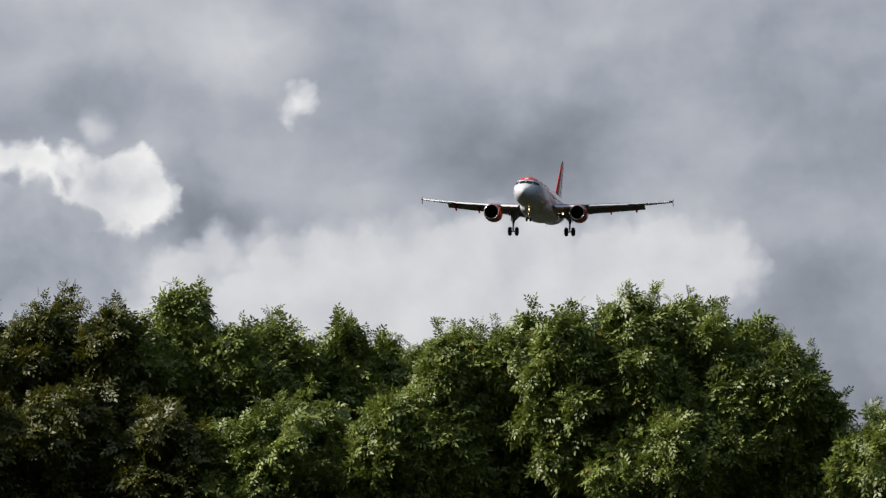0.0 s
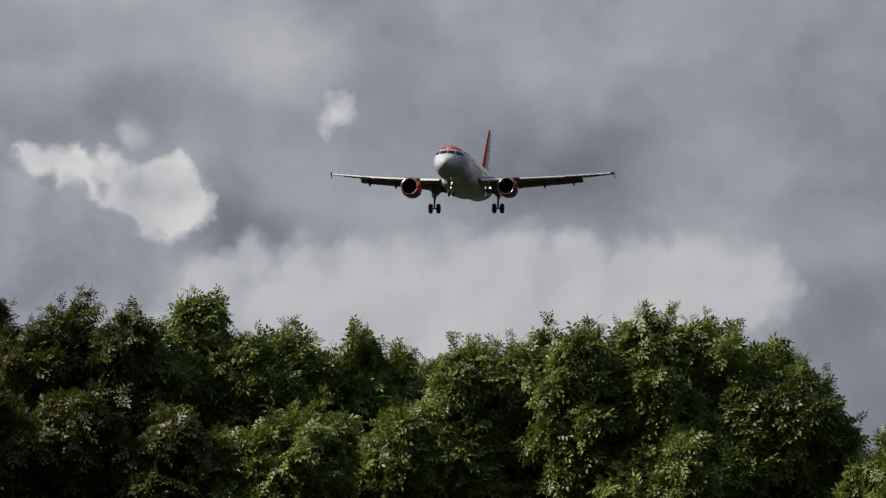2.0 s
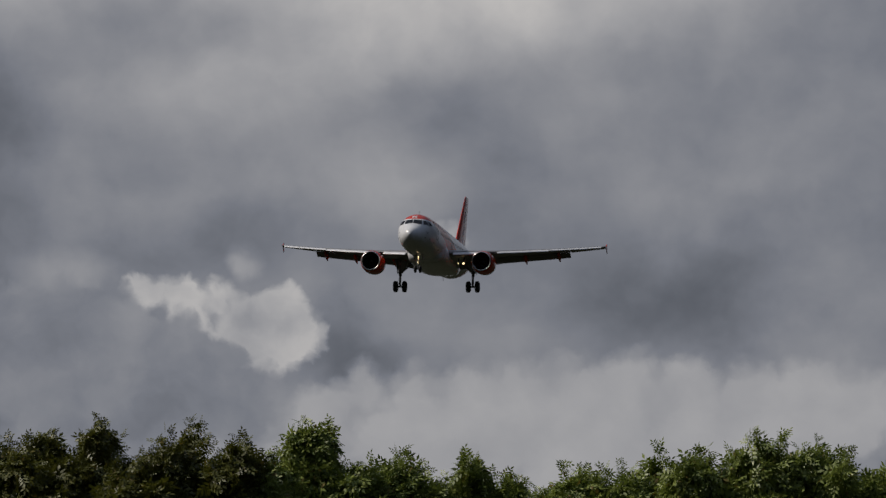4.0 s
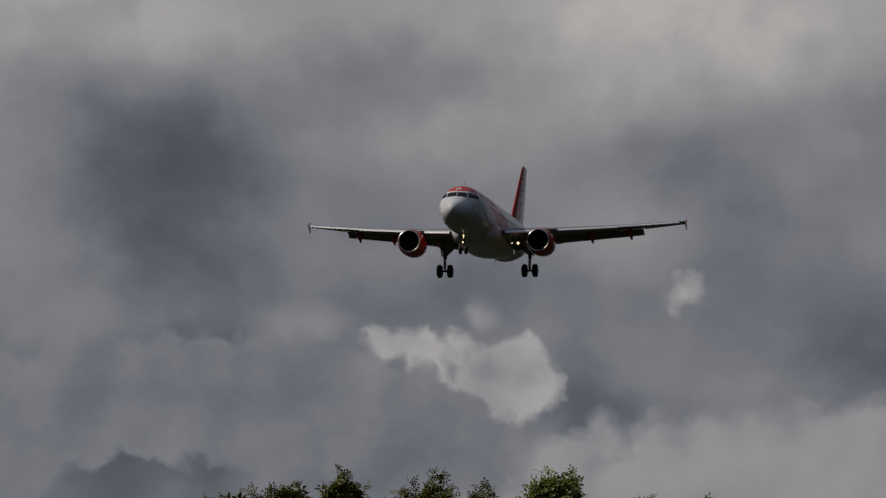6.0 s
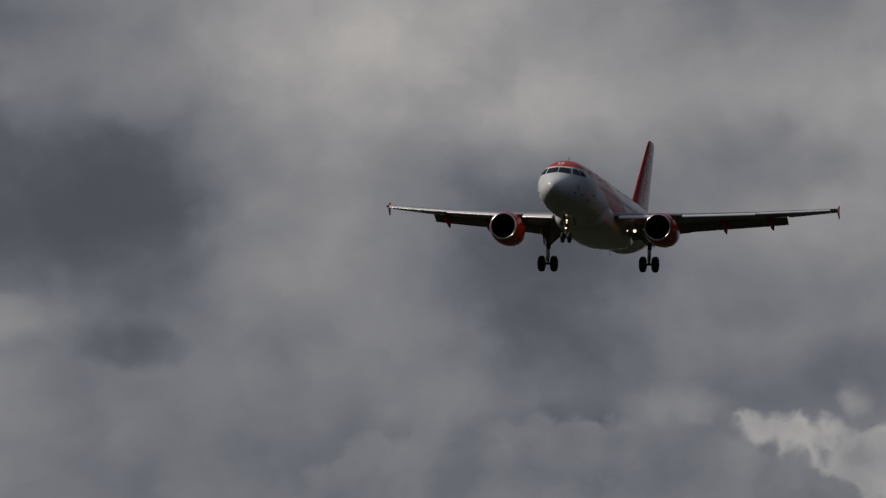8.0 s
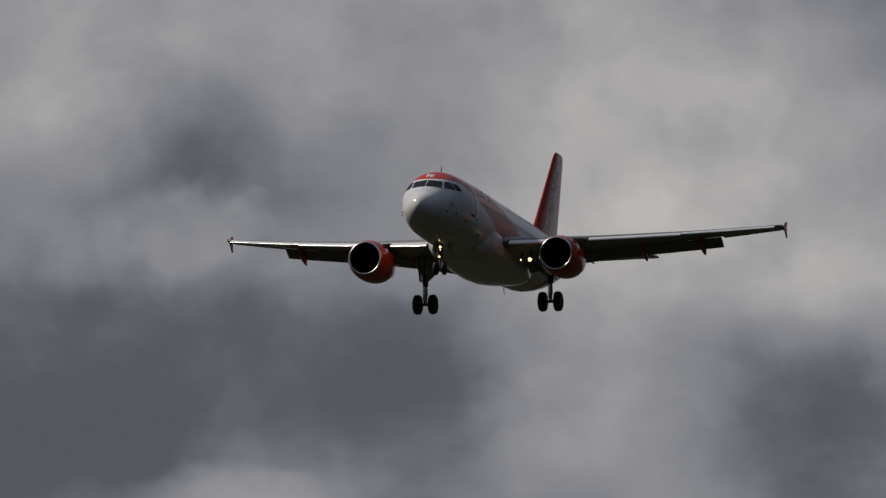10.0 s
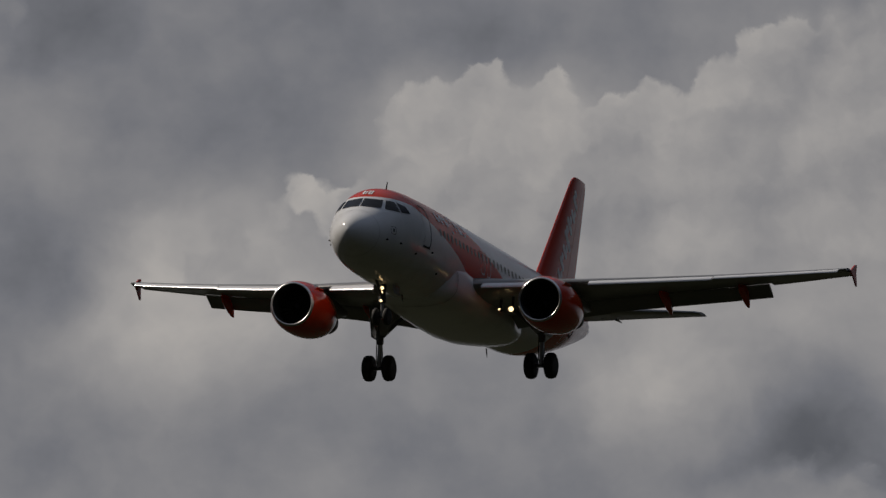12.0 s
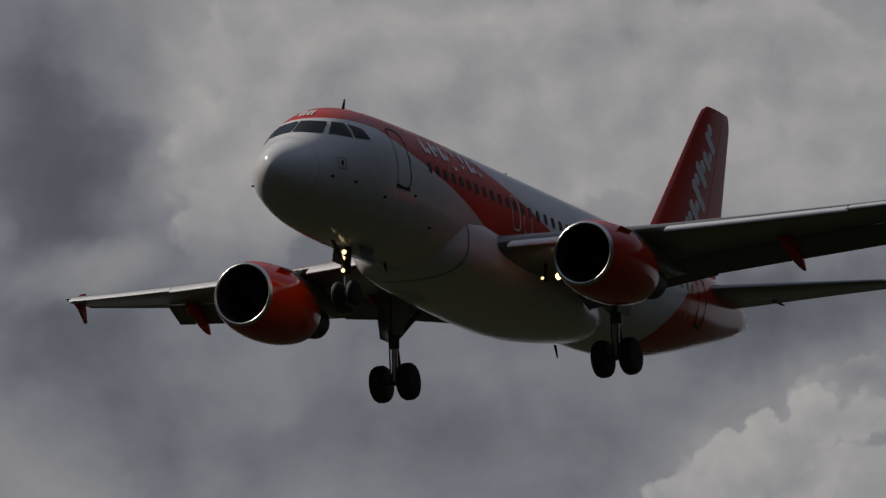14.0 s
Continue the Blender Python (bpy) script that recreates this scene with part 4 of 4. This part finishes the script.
# ---------------------------------------------------------------- trees
def leaf_material(name, a, b):
    mat = bpy.data.materials.new(name)
    mat.use_nodes = True
    n = Nodes(mat.node_tree)
    bsdf = mat.node_tree.nodes["Principled BSDF"]
    place = n.add("ShaderNodeTexCoord").outputs["Object"]
    lot = n.add("ShaderNodeNewGeometry").outputs["Random Per Island"]
    patchy = n.noise(place, 0.9, 3.0, 0.6)
    tone = n.mix(n.math("MULTIPLY_ADD", lot, 0.55, n.math("MULTIPLY", patchy, 0.45)), (*a, 1), (*b, 1))
    turned = n.fade(lot, 0.965, 0.98)
    tone = n.mix(turned, tone, (0.17, 0.13, 0.025, 1))
    n.put(bsdf.inputs["Base Color"], tone)
    bsdf.inputs["Roughness"].default_value = 0.5
    bsdf.inputs["Specular IOR Level"].default_value = 0.4
    glow = n.add("ShaderNodeBsdfTranslucent")
    n.put(glow.inputs[0], tone)
    both = n.add("ShaderNodeMixShader")
    both.inputs[0].default_value = 0.22
    n.put(both.inputs[1], bsdf.outputs[0])
    n.put(both.inputs[2], glow.outputs[0])
    out = mat.node_tree.nodes["Material Output"]
    n.put(out.inputs[0], both.outputs[0])
    return mat


LEAF_DARK = leaf_material("dark_leaf", (0.032, 0.044, 0.005), (0.16, 0.16, 0.024))
LEAF_GREEN = leaf_material("green_leaf", (0.042, 0.074, 0.008), (0.34, 0.4, 0.085))
BARK = material("bark", (0.12, 0.095, 0.07), 0.9, wear=0.15, size=5)
WIND = Vector((0.75, 0.1, 0.1))


def leaves(rng, centres, spread, per, size, up=0.5):
    """Feathered sprays of leaflets about the centres: arrays of points and faces."""
    count = len(centres) * per
    base = np.repeat(centres, per, axis=0)
    off = rng.normal(0, 1, (count, 3))
    off /= np.linalg.norm(off, axis=1)[:, None]
    pos = base + off * spread * rng.uniform(0.2, 1.0, (count, 1))
    normal = off + rng.normal(0, 0.28, (count, 3)) + np.array([0, 0, 0.35])
    normal /= np.linalg.norm(normal, axis=1)[:, None]
    stem = rng.normal(0, 1, (count, 3)) + np.array([WIND.x * 0.8, 0, up - 0.5])
    stem -= normal * np.sum(stem * normal, axis=1)[:, None]
    stem /= np.linalg.norm(stem, axis=1)[:, None]
    stem = stem + normal * 0.3
    stem /= np.linalg.norm(stem, axis=1)[:, None]
    side = np.cross(stem, normal)
    side /= np.linalg.norm(side, axis=1)[:, None]
    normal = np.cross(side, stem)
    length = size * rng.uniform(0.7, 1.3, (count, 1))
    verts = []
    for t, way in ((0.15, 1), (0.15, -1), (0.45, 1), (0.45, -1), (0.75, 1), (0.75, -1), (0.95, 0)):
        leaf = (side * way * 0.85 + stem * (0.6 if way else 1.0) - np.array([0, 0, 0.25]))
        leaf = leaf / np.linalg.norm(leaf, axis=1)[:, None] * length * 0.5
        root = pos + stem * length * t - np.array([0, 0, 0.12]) * length * t * t
        across = np.cross(leaf, normal)
        across = across / np.maximum(np.linalg.norm(across, axis=1)[:, None], 1e-6) * length * 0.1
        mid = root + leaf * 0.45 + normal * length * 0.03
        verts += [root, mid + across, root + leaf, mid - across]
    points = np.stack(verts, axis=1).reshape(-1, 3)
    faces = np.arange(len(points)).reshape(-1, 4)
    return points, faces


def leaf_mesh(name, chunks, mat, parent, label):
    points = np.concatenate([c[0] for c in chunks])
    total = len(points)
    mesh = bpy.data.meshes.new(name)
    mesh.vertices.add(total)
    mesh.vertices.foreach_set("co", points.astype(np.float32).ravel())
    mesh.loops.add(total)
    mesh.loops.foreach_set("vertex_index", np.arange(total, dtype=np.int32))
    mesh.polygons.add(total // 4)
    mesh.polygons.foreach_set("loop_start", np.arange(0, total, 4, dtype=np.int32))
    mesh.polygons.foreach_set("loop_total", np.full(total // 4, 4, dtype=np.int32))
    mesh.update(calc_edges=True)
    mesh.materials.append(mat)
    ob = new(name, mesh)
    ob.parent = parent
    return tagged(ob, label, kind="stuff")


def limb(points, radii, bm):
    for (a, b), (ra, rb) in zip(zip(points, points[1:]), zip(radii, radii[1:])):
        tube(a, b, ra, rb, 8, bm)


# each tree: its distance, and its leaf masses: x, height, radius (metres)
TREES = [
    (142.6, [(-9.44, 12.65, 0.12), (-8.66, 12.74, 0.13), (-10.20, 12.03, 0.50), (-9.40, 12.43, 0.23), (-9.49, 11.77, 0.58), (-8.66, 12.50, 0.24), (-8.79, 11.67, 0.62), (-8.22, 11.91, 0.50)]),
    (141.4, [(-7.28, 12.60, 0.12), (-6.28, 12.42, 0.11), (-6.59, 12.32, 0.10), (-7.83, 11.66, 0.53), (-7.28, 12.10, 0.36), (-7.17, 11.44, 0.65), (-6.51, 11.92, 0.39), (-6.44, 11.26, 0.57)]),
    (141.6, [(-5.47, 12.52, 0.27), (-5.56, 12.00, 0.45), (-6.02, 11.68, 0.50), (-5.25, 11.59, 0.45), (-5.62, 10.93, 0.78)]),
    (142, [(-3.97, 12.20, 0.10), (-3.65, 11.91, 0.10), (-4.76, 11.77, 0.40), (-4.18, 11.85, 0.40), (-3.74, 11.55, 0.32), (-4.40, 11.10, 0.66)]),
    (142.6, [(-3.11, 12.35, 0.10), (-3.13, 12.10, 0.13), (-2.51, 12.02, 0.11), (-3.12, 11.74, 0.34), (-2.59, 11.61, 0.37), (-2.06, 11.45, 0.40), (-2.85, 10.99, 0.62)]),
    (139.8, [(-0.47, 12.05, 0.11), (-1.49, 11.93, 0.11), (-1.50, 11.48, 0.45), (-0.81, 11.51, 0.42), (-1.19, 10.86, 0.69), (-2.00, 10.39, 0.73), (-0.46, 10.85, 0.65)]),
    (138.4, [(3.64, 11.19, 0.09), (3.65, 10.95, 0.13), (3.92, 10.70, 0.11), (3.29, 11.51, 0.11), (2.76, 11.76, 0.13), (2.23, 11.89, 0.11), (0.20, 11.59, 0.48), (1.13, 11.81, 0.48), (1.85, 11.68, 0.52), (2.68, 11.33, 0.52), (3.28, 10.89, 0.52), (3.63, 10.36, 0.44), (1.31, 10.85, 0.88), (0.19, 10.71, 0.77), (2.51, 10.34, 0.92), (1.53, 9.71, 1.04), (3.45, 9.60, 0.65)]),
    (137.2, [(4.30, 9.93, 0.44), (4.85, 9.99, 0.55), (4.52, 9.29, 0.63), (5.48, 9.75, 0.63)]),
    (140.4, [(-7.14, 10.35, 0.89), (-5.60, 10.00, 0.89), (-8.52, 10.21, 0.89)]),
    (139.9, [(-3.79, 10.27, 0.77), (-2.66, 9.93, 0.77), (-4.61, 9.88, 0.73), (-1.45, 9.81, 0.77), (-0.23, 9.79, 0.77)]),
]


def build_tree(index, distance, masses):
    rng = np.random.default_rng(40 + index)
    middle = sum(m[0] for m in masses) / len(masses)
    low = min(m[1] - m[2] for m in masses)
    tree = tagged(new("tree"), "leafy green broad-crowned tree swaying in the wind" if index % 2 else "dark green leafy ash tree with feathery shoots", "tree", "trees in the hedgerow")
    tree.location = (middle, distance, 0)
    here = np.array([middle, distance, 0.0])
    fork = Vector((0, 0, low * 0.62))
    wood = bmesh.new()
    limb([(0, 0, -0.2), (0.05, 0, 0.5), (0.1, 0.05, low * 0.3), fork], [0.36, 0.27, 0.22, 0.17], wood)
    part("trunk", wood, BARK, tree, "rough brown trunk")
    chunks = []
    for x, z, r in masses:
        depth = rng.uniform(-0.5, 0.5)
        c = Vector((x - middle, depth, z))
        branch = bmesh.new()
        bend = fork.lerp(c, 0.5) + Vector((0, 0, -0.3))
        limb([fork, bend, c, c + Vector((0.1 * r, 0, 0.8 * r))], [0.11, 0.07, 0.03, 0.008] if r > 0.2 else [0.03, 0.02, 0.008, 0.004], branch)
        part("limb", branch, BARK, tree)
        # clumps over the shell of the mass, and some inside
        clumps = int(30 * r * r / 0.25) + (9 if r > 0.2 else 3)
        way = rng.normal(0, 1, (clumps, 3))
        way /= np.linalg.norm(way, axis=1)[:, None]
        way[:, 1] = np.where(way[:, 1] > 0.3, -way[:, 1], way[:, 1])
        lumps = np.array([noise.noise(Vector(w) * 2.3 + Vector((x, depth, z)) * 3) for w in way])[:, None]
        reach = r * (0.9 + 0.42 * lumps) * np.where(rng.uniform(0, 1, (clumps, 1)) < 0.6, 1.0, rng.uniform(0.4, 0.9, (clumps, 1)))
        centres = np.array([x - middle, depth, z]) + way * reach * np.array([1.0, 1.15, 1.12])
        chunks.append(leaves(rng, centres, 0.18 if r > 0.2 else 0.06, 52 if r > 0.2 else 16, 0.19, 0.15))
        # shoots that stand out of the top
        for k in range(int(4 + 7 * r) if r > 0.2 else 2):
            a = rng.uniform(-1.2, 1.2)
            foot = np.array([x - middle + r * 0.9 * math.sin(a), depth + rng.uniform(-0.3, 0.3), z + 0.98 * r * math.cos(a)])
            lean = np.array([0.45 * math.sin(a) + rng.uniform(-0.1, 0.25), 0, 1.0])
            steps = np.linspace(-0.12, rng.uniform(0.05, 0.36), 6)[:, None]
            chunks.append(leaves(rng, foot + steps * lean, 0.04, 5, 0.12, 0.9))
    # sparse foliage on the sides, down towards the ground
    for k in range(9):
        centre = np.array([rng.uniform(-1.6, 1.6), rng.uniform(-0.8, 0.8), rng.uniform(low * 0.35, low)])
        way = rng.normal(0, 1, (60, 3))
        way /= np.linalg.norm(way, axis=1)[:, None]
        chunks.append(leaves(rng, centre + way * rng.uniform(0.6, 1.1), 0.22, 8, 0.2))
    leaf_mesh("crown", chunks, LEAF_DARK if index in (0, 1, 8) else LEAF_GREEN, tree, "dense leafy crown with ragged shoots")
    return tree


trees = [build_tree(index, distance, masses) for index, (distance, masses) in enumerate(TREES)]


# ---------------------------------------------------------------- motion of the airliner
def motions():
    walk(airliner, [
        (0, pose(0.077, 1294.256, 115.650, 2.792, -2.413, 170.865)),
        (0.5, pose(-3.145, 1257.122, 113.666, 2.754, -2.038, 170.918)),
        (1, pose(-6.363, 1220.061, 111.684, 2.716, -1.105, 170.996)),
        (1.5, pose(-9.578, 1183.072, 109.702, 2.679, -0.292, 171.068)),
        (2, pose(-12.789, 1146.155, 107.721, 2.642, -0.151, 171.108)),
        (2.2, pose(-14.073, 1131.408, 106.929, 2.627, -0.429, 171.109)),
        (4.3, pose(-27.517, 977.263, 98.622, 2.472, -1.288, 171.212)),
        (4.5, pose(-28.794, 962.648, 97.832, 2.458, -1.683, 171.209)),
        (5, pose(-31.985, 926.163, 95.857, 2.421, -1.840, 171.237)),
        (5.5, pose(-35.172, 889.750, 93.883, 2.384, -1.556, 171.283)),
        (6, pose(-38.356, 853.408, 91.911, 2.346, -0.834, 171.347)),
        (6.5, pose(-41.536, 817.139, 89.939, 2.309, -0.343, 171.400)),
        (7, pose(-44.713, 780.941, 87.968, 2.272, -0.559, 171.425)),
        (7.5, pose(-47.887, 744.816, 85.998, 2.235, -1.277, 171.431)),
        (7.7, pose(-49.155, 730.386, 85.210, 2.221, -1.460, 171.437)),
        (9.8, pose(-62.440, 579.566, 76.950, 2.065, -0.677, 171.609)),
        (10, pose(-63.702, 565.268, 76.164, 2.050, -0.457, 171.630)),
        (10.5, pose(-66.855, 529.575, 74.200, 2.013, -0.437, 171.664)),
        (11, pose(-70.004, 493.953, 72.237, 1.976, -0.608, 171.692)),
        (11.5, pose(-73.150, 458.404, 70.276, 1.939, -0.953, 171.714)),
        (12, pose(-76.292, 422.926, 68.315, 1.902, -1.180, 171.740)),
        (12.5, pose(-79.431, 387.521, 66.355, 1.865, -0.970, 171.781)),
        (13, pose(-82.567, 352.187, 64.396, 1.828, -0.523, 171.829)),
        (13.5, pose(-85.699, 316.925, 62.438, 1.791, -0.478, 171.864)),
        (14, pose(-88.827, 281.736, 60.481, 1.754, -0.156, 171.907)),
    ])
    # the trees sway a little in the wind
    for k, tree in enumerate(trees):
        x, y, z = tree.location
        beat = 1.9 + 0.17 * (k % 4)
        walk(tree, [(i * 0.5, pose(x, y, z, 0, 0.07 + 0.1 * math.sin(math.tau * i * 0.5 / beat + 1.7 * k), 0)) for i in range(29)])


motions()
